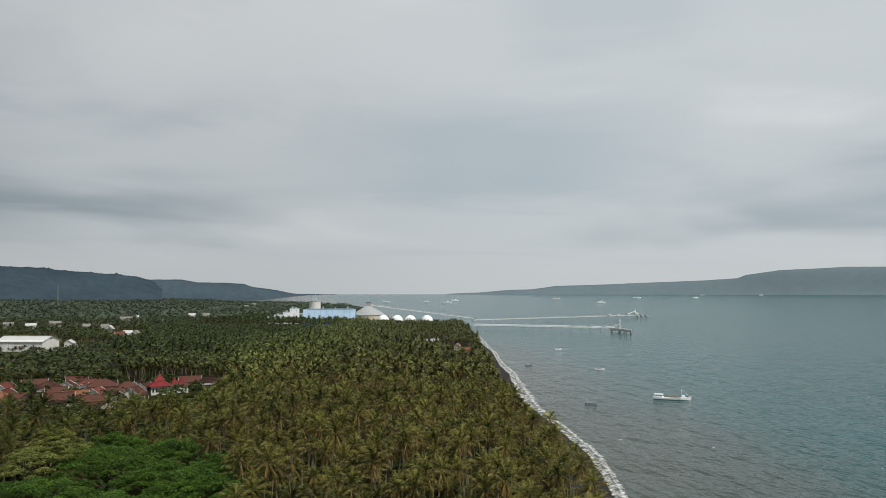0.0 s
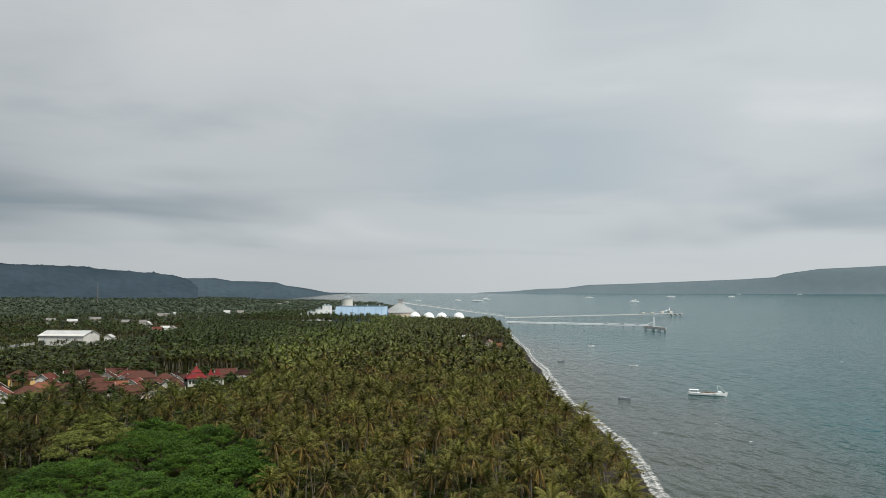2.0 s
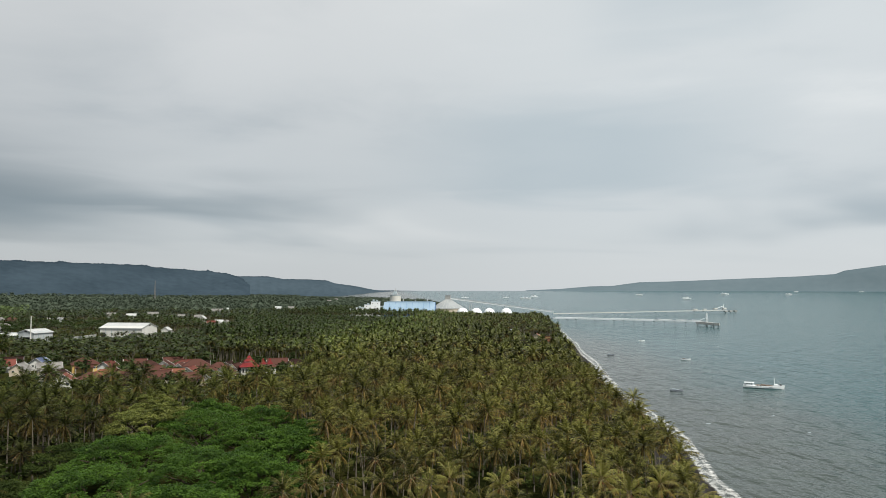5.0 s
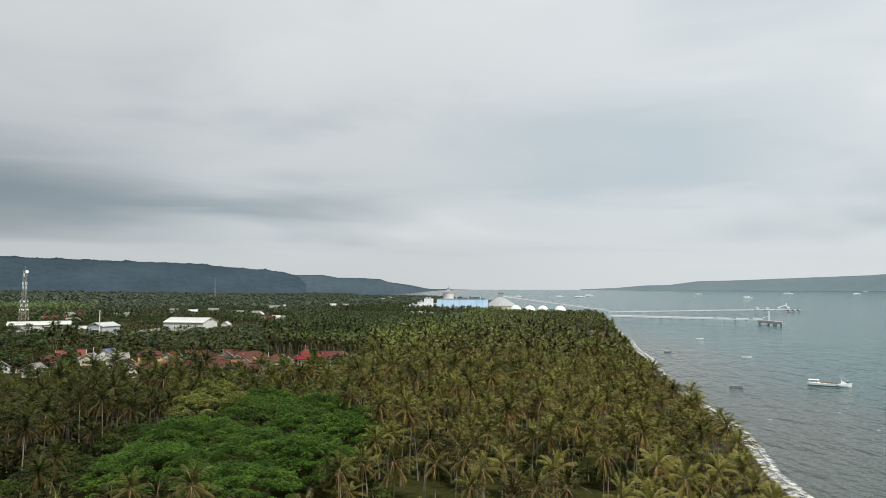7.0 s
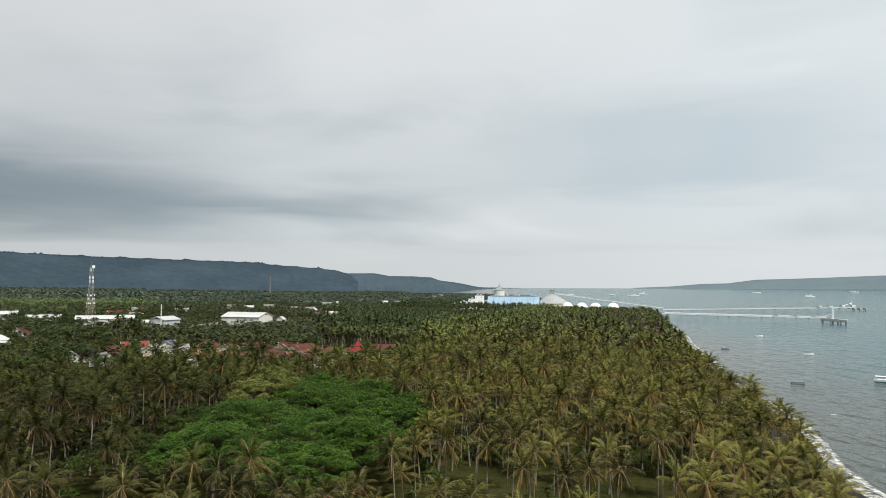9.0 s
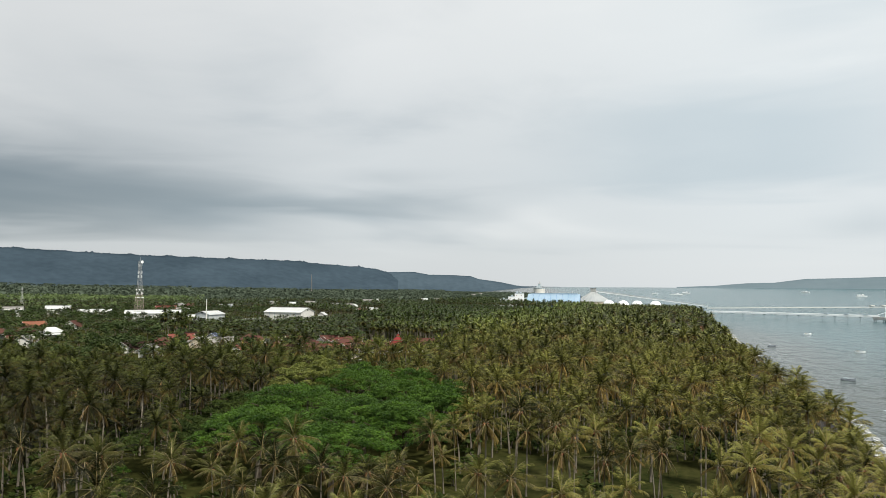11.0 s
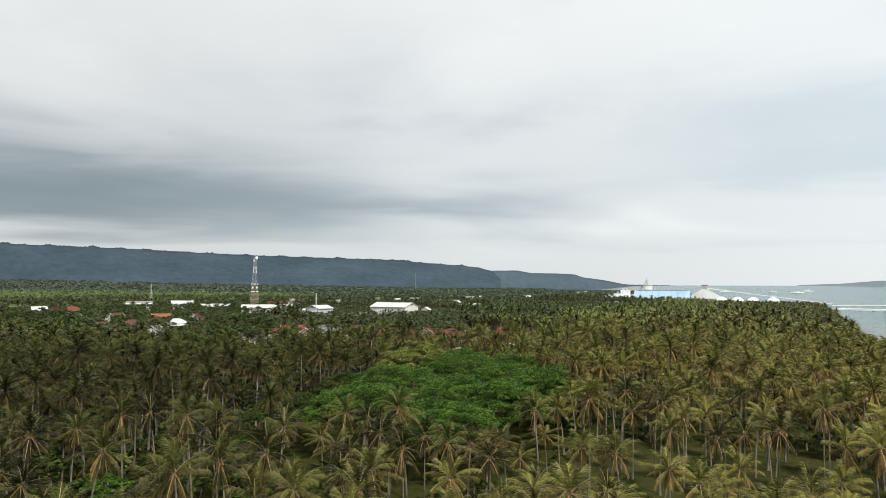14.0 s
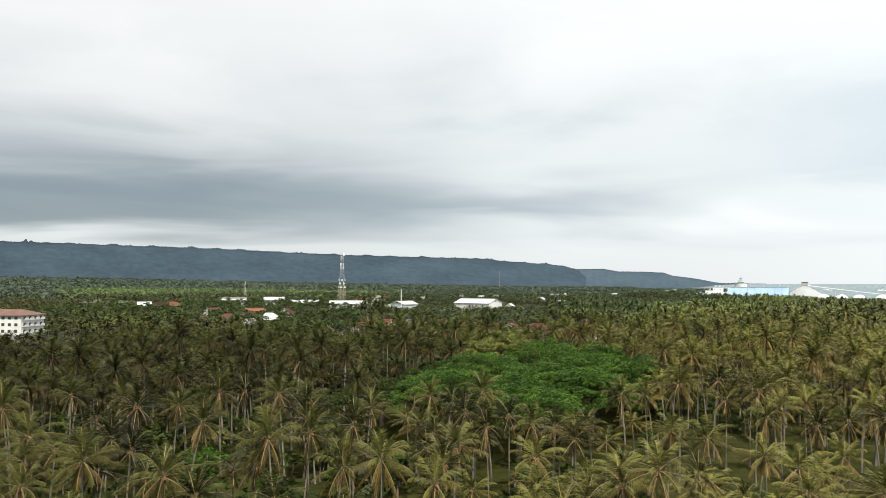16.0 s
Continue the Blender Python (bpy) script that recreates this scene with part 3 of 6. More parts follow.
# ================= far hills =================
def ridge(name, azs, crest, dist, base, mat, label, depth=600.0, rough=3.5, seed=0.0, folds=1.0):
    """A long wooded ridge: azs in degrees, the crest's height and distance at each."""
    a = np.arange(azs[0], azs[-1], 0.06)
    top = np.interp(a, azs, crest)
    far = np.interp(a, azs, dist)
    win = np.hanning(61) / np.hanning(61).sum()
    soft_top = np.convolve(np.pad(top, 30, mode="edge"), win, mode="valid")
    rows_ = []
    prof = ((0.0, 0.0), (0.12, 0.05), (0.3, 0.20), (0.5, 0.48), (0.7, 0.76), (0.86, 0.93), (1.0, 1.0), (1.05, 0.7))
    for u, h in prof:
        nz = np.array([noise.noise((q * 0.55, u * 3, seed)) * 9 + noise.noise((q * 2.4, u * 6, seed + 4)) * 5 for q in a]) * folds * (h * (1 - h) * 4) ** 0.5
        if u == 1.0:
            nz = np.array([max(0.0, noise.noise((q * 1.1, 0, seed + 8)) + 0.15) * (0.6 + noise.noise((q * 5.3, 5, seed))) + 0.25 * noise.noise((q * 9.7, 0, seed)) for q in a]) * rough
        rr = far - depth * (1 - u)
        z = base + ((top if u >= 1 else soft_top) - base) * h + nz
        rows_.append(np.stack([np.sin(np.radians(a)) * rr, np.cos(np.radians(a)) * rr, z], -1))
    v = np.stack(rows_)
    n, m = len(prof), len(a)
    i = np.arange(n - 1)[:, None] * m + np.arange(m - 1)
    f = np.stack([i, i + 1, i + m + 1, i + m], -1).reshape(-1, 4)
    return tagged(link_mesh(name, np_mesh(name, v.reshape(-1, 3), f[:, ::-1], [mat], None, True)), label, "hill", kind="structure")


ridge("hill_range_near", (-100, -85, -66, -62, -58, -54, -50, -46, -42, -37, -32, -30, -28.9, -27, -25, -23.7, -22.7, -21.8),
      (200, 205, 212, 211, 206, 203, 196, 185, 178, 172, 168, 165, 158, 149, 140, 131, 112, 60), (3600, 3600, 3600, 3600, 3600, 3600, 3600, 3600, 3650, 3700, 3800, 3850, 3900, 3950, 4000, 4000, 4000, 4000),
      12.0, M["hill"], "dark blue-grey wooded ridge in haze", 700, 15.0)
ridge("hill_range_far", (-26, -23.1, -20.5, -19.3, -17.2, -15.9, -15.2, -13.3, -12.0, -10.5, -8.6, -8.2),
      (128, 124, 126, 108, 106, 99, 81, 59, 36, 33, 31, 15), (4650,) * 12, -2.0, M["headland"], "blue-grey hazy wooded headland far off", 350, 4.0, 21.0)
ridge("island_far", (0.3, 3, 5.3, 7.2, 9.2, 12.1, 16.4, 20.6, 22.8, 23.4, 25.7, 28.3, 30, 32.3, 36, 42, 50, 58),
      (34, 43, 60, 64, 87, 93, 107, 120, 132, 152, 180, 188, 195, 192, 198, 180, 120, 36), (4800,) * 18, 20.0, M["island"], "island ridge across the strait, painted pale grey for haze", 260, 1.5, 40.0, 0.25)


# ================= palms =================
def frond_tris(r, azim, up, length, droop, pairs, leaf, width, roll=0.0, hang=0.35):
    """One frond: a bowed rib with feathered leaflets that hang to both sides. Returns triangles (n, 3, 3)."""
    n = 6 if pairs > 12 else 3
    s = np.linspace(0, 1, n + 1)
    ang = up - droop * s ** 1.5
    step = length / n
    rr = np.concatenate([[0], np.cumsum(np.cos(ang[:-1]) * step)])
    zz = np.concatenate([[0], np.cumsum(np.sin(ang[:-1]) * step)])
    out = np.array([np.cos(azim), np.sin(azim), 0])
    side = np.array([-np.sin(azim), np.cos(azim), 0])
    rib = rr[:, None] * out + np.array([0, 0, 1]) * zz[:, None]
    tris = []
    w = (0.06 if n > 3 else 0.12) * (1 - 0.8 * s)
    for k in range(n):
        a, b, c, d = rib[k] - side * w[k], rib[k] + side * w[k], rib[k + 1] + side * w[k + 1], rib[k + 1] - side * w[k + 1]
        tris += [(a, b, c), (a, c, d)]
    for k in range(pairs):
        q = 0.16 + 0.84 * (k + 0.5) / pairs
        p = np.array([np.interp(q, s, rib[:, j]) for j in range(3)])
        p2 = np.array([np.interp(max(0, q - 0.05), s, rib[:, j]) for j in range(3)])
        along = (p - p2) / (np.linalg.norm(p - p2) + 1e-9)
        nrm = np.cross(along, side)
        nrm = nrm if nrm[2] > 0 else -nrm
        ll = leaf * (0.45 + 0.75 * np.sin(np.pi * (0.10 + 0.75 * q))) * r.uniform(0.85, 1.15)
        for sgn in (-1, 1):
            way = side * sgn * 0.68 + along * 0.72 - nrm * 0.22 - np.array([0, 0, hang + r.uniform(0.0, 0.55) + sgn * roll])
            way = way / np.linalg.norm(way)
            tris.append((p - along * width / 2, p + along * width / 2, p + way * ll))
    return np.array(tris)


def blade_tris(r, azim, up, length, droop, half):
    """A far-off frond: a narrow pointed strip along a bowed rib, rolled a little to one side."""
    s = np.array([0.0, 0.45, 1.0])
    ang = up - droop * np.array([0.15, 0.75])
    out, side = np.array([np.cos(azim), np.sin(azim), 0]), np.array([-np.sin(azim), np.cos(azim), 0])
    rib = [np.zeros(3)]
    for k in range(2):
        rib.append(rib[-1] + (out * np.cos(ang[k]) + np.array([0, 0, np.sin(ang[k])])) * length * (s[k + 1] - s[k]))
    roll = r.uniform(-0.5, 0.5)
    wide = (side * np.cos(roll) + np.array([0, 0, 1]) * np.sin(roll)) * half
    a, b, c, d, e = rib[0] - wide * 0.35, rib[0] + wide * 0.35, rib[1] + wide, rib[1] - wide, rib[2]
    return np.array([(a, b, c), (a, c, d), (d, c, e)])


def trunk_quads(height, lean, r0, r1, sides, segs, bow):
    """A ringed, slightly bowed trunk as triangles."""
    t = np.linspace(0, 1, segs + 1)
    mid = np.stack([lean * t ** 1.6 * bow[0], lean * t ** 1.6 * bow[1], height * t], -1)
    rad_ = r0 + (r1 - r0) * t
    rad_[0] *= 1.5
    a = np.arange(sides) / sides * 2 * np.pi
    ring = mid[:, None, :] + np.stack([np.cos(a), np.sin(a), 0 * a], -1)[None] * rad_[:, None, None]
    tris = []
    for k in range(segs):
        for j in range(sides):
            j2 = (j + 1) % sides
            tris += [(ring[k, j], ring[k, j2], ring[k + 1, j2]), (ring[k, j], ring[k + 1, j2], ring[k + 1, j])]
    return np.array(tris), mid[-1]


def palm_parts(seed, fronds, pairs, leaf, width, sides, segs, dry, nuts):
    """Triangles of one palm: crown with its frond ages, trunk, dry fronds, nuts; crown's middle at about 13 m."""
    r = np.random.default_rng(seed)
    bow = r.normal(size=2)
    bow /= np.linalg.norm(bow) + 1e-9
    height = r.uniform(11.2, 14.6)
    tr, top = trunk_quads(height, r.uniform(0.2, 1.8), 0.145, 0.09, sides, segs, bow)
    crown, age = [], []
    for k in range(fronds):
        q = k / max(1, fronds - 1)
        # an upright dome of young fronds over a skirt of old ones that hang nearly straight
        up = np.radians((87 - 138 * q if q < 0.66 else -8 - 185 * (q - 0.66)) + r.uniform(-10, 10))
        droop = np.radians((24 + 34 * np.sin(np.pi * q / 0.7) if q < 0.66 else 28) + r.uniform(-12, 20))
        turn_, long_ = k * 2.39996 + r.uniform(-0.35, 0.35), r.uniform(3.2, 4.3) * (0.84 + 0.16 * np.sin(np.pi * q))
        if pairs <= 3:
            f = blade_tris(r, turn_, up, long_ * 1.08, droop, leaf)
        else:
            f = frond_tris(r, turn_, up, long_, droop, pairs, leaf, width, r.uniform(-0.2, 0.2), 0.02 + 0.55 * q)
        crown.append(f + top)
        years = np.full(len(f), 0 if q < 0.40 else 1 if q + r.uniform(-0.12, 0.12) < 0.74 else 2)
        if nuts:
            years[:12] = 3      # the pale rib
        age.append(years)
    dr = [frond_tris(r, r.uniform(0, 6.28), np.radians(r.uniform(-68, -35)), r.uniform(2.2, 3.2), np.radians(r.uniform(15, 40)), max(2, pairs // 2), leaf * 0.6, width, 0.3) + top for _ in range(dry)]
    nu = []
    for k in range(nuts):
        c = top + np.array([np.cos(k * 2.1 + 0.4) * r.uniform(0.28, 0.5), np.sin(k * 2.1 + 0.4) * r.uniform(0.28, 0.5), r.uniform(-0.65, -0.1)])
        ring = np.array([(np.cos(a), np.sin(a), 0.0) for a in np.arange(6) * np.pi / 3]) * (0.165 + 0.03 * r.uniform(-1, 1, (6, 1))) + c
        up_, dn = c + (0, 0, 0.2), c - (0, 0, 0.26)
        for a in range(6):
            nu += [(ring[a], ring[(a + 1) % 6], up_), (ring[(a + 1) % 6], ring[a], dn)]
    return np.concatenate(crown), np.concatenate(age), tr, np.concatenate(dr) if dr else np.zeros((0, 3, 3)), np.array(nu) if nu else np.zeros((0, 3, 3))


def tri_mesh(name, tris, *mats, index=None):
    return np_mesh(name, tris.reshape(-1, 3), np.arange(len(tris) * 3).reshape(-1, 3), mats, index)


# green rain-tree grove, village and yards stay clear of palms
GROVE = ((-103, 106), (-108, 136), (-107, 165), (-102, 196), (-84, 200), (-72, 189), (-55, 176), (-44, 150), (-40, 120), (-41, 98), (-58, 94), (-78, 103))


VILLAGE = ((-300, 222), (-200, 196), (-158, 206), (-126, 222), (-78, 238), (-94, 300), (-112, 384), (-150, 378), (-200, 372), (-285, 352))
YARD = ((-640, 300), (-420, 240), (-300, 228), (-290, 262), (-285, 352), (-345, 400), (-290, 480), (-285, 545), (-330, 590), (-440, 700), (-620, 760))
APT = ((-430, 120), (-345, 138), (-322, 176), (-350, 212), (-430, 200))
CLEAR_LEFT = ((-102, 60), (-88, 84), (-62, 90), (-58, 72), (-80, 54))


# the last row of palms above the beach
EDGE_Y = (0, 116, 140, 161, 188, 215, 240, 270, 310, 428, 500, 585, 650)
EDGE_X = (28, 29.5, 31, 32, 33, 33, 29.5, 27, 25, 25.5, 27, 29, 30)
TREE_SPOTS = ((-79, 85), (-74, 88), (-64, 77), (-61, 80), (-69, 80), (-104, 62), (-122, 92), (-128, 97), (-116, 56), (-108, 58), (-87, 66))
SHEDS = ((-21, 655), (-8, 660), (7, 562), (19, 565), (12, 602))
# small white houses of the plain, placed from the camera's view: x, y, turn, length, roof
PLAIN_HOUSES = ((-485, 1076, 20, 17, "grey"), (-491, 1129, 80, 7, "white"), (-400, 832, 25, 8, "grey"), (-383, 808, 95, 7, "white"), (-427, 843, 20, 7, "grey"), (-503, 912, 30, 13, "grey"), (-498, 850, 28, 11, "white"),
                (-541, 875, 35, 10, "grey"), (-321, 699, 22, 9, "red"), (-322, 719, 25, 8, "white"), (-315, 721, 100, 7, "grey"), (-454, 1271, 20, 11, "white"), (-433, 1285, 18, 11, "grey"), (-309, 583, 100, 8, "white"))


def sight_lane(x, y, ahead, behind=7):
    """Lanes along the camera's sightlines, kept open so the small houses show."""
    hit = np.zeros(np.shape(x), bool)
    for hx, hy, *_ in SHEDS + PLAIN_HOUSES:
        hit |= (np.abs(x - hx * y / hy) < 10) & (y < hy + behind) & (y > hy - ahead)
    return hit


def palm_sites():
    xs, ys = [], []
    step = 6.0
    for y0 in np.arange(-40, 1170, step):
        for x0 in np.arange(-900, 60, step):
            xs.append(x0 + (3.1 if int(y0 / step) % 2 else 0))
            ys.append(y0)
    x, y = np.array(xs), np.array(ys)
    x, y = x + rng.uniform(-2.3, 2.3, len(x)), y + rng.uniform(-2.3, 2.3, len(y))
    r, a = np.hypot(x, y), np.degrees(np.arctan2(x, y))
    keep = (r > 30) & (r < 1150) & (a > -75) & (a < 45) & (x < np.where(y < 650, np.interp(y, EDGE_Y, EDGE_X) - 3.0, coast(y) - 11))
    keep &= ~inside(GROVE, x, y) & ~inside(VILLAGE, x, y) & ~inside(YARD, x, y) & ~inside(APT, x, y)
    keep &= ~((y > 955) & (x > -260) & (x < 10))
    keep &= ~((x < -330) & (y > 240) & (rng.uniform(size=len(x)) < 0.75))
    keep &= ~(inside(CLEAR, x, y) & (rng.uniform(size=len(x)) < 0.52))
    keep &= ~(inside(CLEAR_LEFT, x, y) & (rng.uniform(size=len(x)) < 0.6))
    keep &= ~((a < -33) & (r > 60) & (r < 165) & (rng.uniform(size=len(x)) < 0.12))
    keep &= ~sight_lane(x, y, 48)
    for hx, hy in TREE_SPOTS:
        keep &= np.hypot(x - hx, y - hy) > 4.2
    keep &= rng.uniform(size=len(x)) > 0.05
    ye = np.arange(44, 645, 5.2) + rng.uniform(-1.5, 1.5, 116)
    xe = np.interp(ye, EDGE_Y, EDGE_X) - rng.uniform(0, 2.2, 116)
    return np.concatenate([x[keep], xe]), np.concatenate([y[keep], ye])


px_, py_ = palm_sites()
pr = np.hypot(px_, py_)
order = np.argsort(pr)
px_, py_, pr = px_[order], py_[order], pr[order]
pz_ = land(px_, py_) - 0.1
p_az = np.degrees(np.arctan2(px_, py_))
p_size = np.where(pr < 66, 0.8, 1.0)
p_size = np.where((pr > 330) & (px_ < -110), 0.74, p_size)
p_size = np.where((pr > 400) & (pr < 660) & (p_az > -38) & (p_az < -25), 0.42, p_size)
p_size = np.where((pr > 195) & (pr < 330) & (p_az < -40), 0.8, p_size)
p_size = np.where((pr > 215) & (p_az < -56), 0.72, p_size)
p_size = np.where((pr > 215) & (p_az < -61), 0.44, p_size)
p_size = np.where(pr > 640, p_size * 0.9, p_size)
p_size = np.where(pr > 820, p_size * 0.84, p_size)
p_size = np.where((py_ > 860) & (px_ > -300) & (px_ < -96), 0.86, p_size)
p_size = np.where((px_ > coast(py_) - 34) & (py_ > 130), p_size * 0.93, p_size)
p_size = np.where((py_ > 58) & (py_ < 97) & (px_ > -42) & (px_ < 14), 0.86, p_size)
p_size = np.where(inside(CLEAR, px_, py_), 1.10, p_size)
p_size = np.where(sight_lane(px_, py_, 130), 0.46, np.where(sight_lane(px_, py_, 0, 50), 0.7, p_size))
in_clear = inside(CLEAR, px_, py_)
p_size = np.where(in_clear, p_size, p_size * np.where(pr < 180, rng.uniform(0.60, 1.12, len(pr)), np.where(pr < 560, rng.uniform(np.where((p_az > -12) & (pr < 330), 0.76, 0.94), 1.10), 1.0)))
shore = px_ > np.interp(py_, EDGE_Y, EDGE_X) - 4.5
p_size = np.where(shore & (py_ < 650), np.clip(p_size, np.where((py_ > 190) & (py_ < 262), 0.66, 0.76), np.where((py_ > 190) & (py_ < 262), 0.74, 0.88)), p_size)
n_near = min(300, int((pr < 150).sum()))

palm_kinds = []
for k in range(7):
    crown, age, tr, dr, nu = palm_parts(100 + k, 23 + k % 4, 26, 0.80, 0.090, 8, 6, 1 + k % 4, 4 + 3 * (k % 3))
    palm_kinds.append((tri_mesh("crown", crown, M["young"], M["mature"], M["old"], M["rib"], index=age), tri_mesh("trunk", tr, M["trunk"]), tri_mesh("dead_frond", dr, M["dry"]), tri_mesh("coconut", nu, M["nuts"])))


def palm(k, m, label):
    root = new("coconut_palm")
    root.matrix_basis = m
    tagged(root, label, "palm tree", "coconut palms of the grove")
    crown, tr, dr, nu = palm_kinds[k]
    link_mesh("trunk", tr, root)
    link_mesh("crown", crown, root)
    link_mesh("dead_frond", dr, root, "hanging dry brown fronds")
    tagged(link_mesh("coconut", nu, root, "bunch of orange-brown coconuts"), kind="stuff")
    return root


for i in range(n_near):
    s = rng.uniform(0.82, 1.10)
    palm(int(rng.integers(7)), pose(px_[i], py_[i], pz_[i], rng.uniform(-3, 3), rng.uniform(-3, 3), rng.uniform(0, 360)) @ Matrix.Diagonal((s, s, rng.uniform(0.88, 1.08) * p_size[i], 1)),
         "tall coconut palm with olive-green arching fronds in the grove")


def scatter(kinds, x, y, z, smin=0.85, smax=1.15, tall=None, r=rng):
    """Copies of (triangles, material index) kinds, turned and sized, as one vertex array."""
    out, idx = [], []
    which = r.integers(len(kinds), size=len(x))
    for k, (tris, mi) in enumerate(kinds):
        sel = which == k
        n = int(sel.sum())
        if not n:
            continue
        a, s = r.uniform(0, 6.2832, n), r.uniform(smin, smax, n)
        c, sn = np.cos(a) * s, np.sin(a) * s
        v = tris.reshape(1, -1, 3)
        q = np.empty((n, v.shape[1], 3), np.float32)
        q[..., 0] = v[..., 0] * c[:, None] - v[..., 1] * sn[:, None] + x[sel][:, None]
        q[..., 1] = v[..., 0] * sn[:, None] + v[..., 1] * c[:, None] + y[sel][:, None]
        q[..., 2] = v[..., 2] * (s * r.uniform(0.88, 1.1, n) * (1.0 if tall is None else tall[sel]))[:, None] + z[sel][:, None]
        out.append(q.reshape(-1, 3))
        idx.append(np.tile(mi, n))
    return np.concatenate(out), np.concatenate(idx)


def stuff_of(name, kinds, x, y, z, mats, label, category, **k):
    v, idx = scatter(kinds, x, y, z, **k)
    mesh = np_mesh(name, v, np.arange(len(v)).reshape(-1, 3), mats, idx)
    return tagged(link_mesh(name, mesh), label, category, kind="stuff")


def palm_kind(seed, *a):
    crown, age, tr, dr, nu = palm_parts(seed, *a)
    return np.concatenate([crown, tr, dr]), np.concatenate([age, np.full(len(tr), 3), np.full(len(dr), 4)]).astype(np.int32)


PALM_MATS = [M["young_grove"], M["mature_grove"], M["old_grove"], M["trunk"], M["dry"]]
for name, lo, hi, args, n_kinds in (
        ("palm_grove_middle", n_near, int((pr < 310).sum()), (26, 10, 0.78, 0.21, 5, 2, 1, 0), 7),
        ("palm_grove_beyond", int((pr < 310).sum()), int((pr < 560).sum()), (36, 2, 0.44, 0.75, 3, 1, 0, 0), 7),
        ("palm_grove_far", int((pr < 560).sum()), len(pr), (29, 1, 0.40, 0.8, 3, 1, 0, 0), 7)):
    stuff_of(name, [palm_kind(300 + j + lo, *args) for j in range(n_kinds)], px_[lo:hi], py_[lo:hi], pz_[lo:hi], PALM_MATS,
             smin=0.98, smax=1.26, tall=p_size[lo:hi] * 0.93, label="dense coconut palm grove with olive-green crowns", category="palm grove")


# ================= broadleaf trees =================
def leaf_cloud(r, blobs, leaves, size):
    """Leaf triangles spread over the tops and sides of several flattened clumps (x, y, z, radius, height)."""
    tris = []
    for bx, by, bz, br, bh in blobs:
        d = r.normal(size=(leaves, 3))
        d /= np.linalg.norm(d, axis=1)[:, None]
        d[:, 2] = np.where(d[:, 2] < -0.25, -d[:, 2], d[:, 2])
        rad_ = r.uniform(0.72, 1.06, (leaves, 1))
        c = np.array([bx, by, bz]) + d * rad_ * np.array([br, br, bh])
        u = r.normal(size=(leaves, 3)) * np.array([1, 1, 0.34])
        u /= np.linalg.norm(u, axis=1)[:, None]
        w = r.normal(size=(leaves, 3)) * np.array([1, 1, 0.34])
        w /= np.linalg.norm(w, axis=1)[:, None]
        s = size * r.uniform(0.6, 1.3, (leaves, 1))
        tris.append(np.stack([c - u * s * 0.5, c + u * s * 0.5, c + w * s * 0.9], 1))
    return np.concatenate(tris)


def spreading_tree(x, y, radius, height, mat, seed, label, name="rain_tree", leaf=0.36, n_blobs=125, leaves=180):
    r = np.random.default_rng(seed)
    root = thing(name, x, y, gz(x, y) - 0.1, 0, label, "tree")
    bm = bmesh.new()
    bar(bm, (0, 0, 0), (0.2, 0.1, height * 0.38), radius * 0.05, radius * 0.035, 9)
    part("trunk", bm, M["bark"], root)
    for k in range(5):
        a = k * 1.257 + r.uniform(-0.3, 0.3)
        bm = bmesh.new()
        p0, p1 = (0.2, 0.1, height * 0.36), (math.cos(a) * radius * 0.4, math.sin(a) * radius * 0.4, height * 0.62)
        p2 = (math.cos(a + 0.2) * radius * 0.75, math.sin(a + 0.2) * radius * 0.75, height * 0.76)
        bar(bm, p0, p1, radius * 0.026, radius * 0.017, 7)
        bar(bm, p1, p2, radius * 0.017, radius * 0.006, 6)
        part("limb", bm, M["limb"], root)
    blobs = []
    for k in range(n_blobs):
        q = math.sqrt((k + 0.5) / n_blobs)
        a = k * 2.39996
        br = r.uniform(0.075, 0.16) * radius
        blobs.append((math.cos(a) * q * radius * 0.92, math.sin(a) * q * radius * 0.92, height * (0.94 - 0.30 * q ** 2.2) + r.uniform(-0.13, 0.05) * height - br * 0.4, br, br * 0.5))
    link_mesh("crown", tri_mesh("crown", leaf_cloud(r, blobs, leaves, leaf), mat), root)
    return root


for k, (x, y, rd, ht) in enumerate(((-56, 108, 12, 14), (-76, 117, 13, 14), (-94, 118, 11, 13), (-60, 130, 13, 15), (-82, 140, 14, 15), (-98, 146, 11, 14),
                                    (-60, 155, 12, 15), (-78, 164, 14, 16), (-68, 178, 11, 15), (-50, 126, 11, 15), (-51, 146, 11, 15.5), (-86, 186, 10, 15), (-51, 166, 10, 14))):
    if x < -90:
        spreading_tree(x, y, rd, ht - 2.5, M["bush"], 40 + k, "broad dark green shade tree beside the rain trees", "shade_tree")
    else:
        spreading_tree(x, y, rd, ht, M["raintree"], 40 + k, "spreading rain tree with a bright green layered crown")
for k, (x, y, rd, ht) in enumerate(((-91, 165, 11.5, 18.5), (-98, 178, 8.5, 17.5))):
    spreading_tree(x, y, rd, ht, M["olive"], 70 + k, "broad tree with a pale olive flowering crown", "flowering_tree", 0.46, 64, 230)


SHADE = ((-428, 436, 7.0, 8), (-404, 443, 8.5, 9), (-347, 395, 10.0, 8), (-368, 424, 7.0, 9), (-242, 162, 6, 9), (-190, 140, 6, 9), (-184, 130, 6, 9))


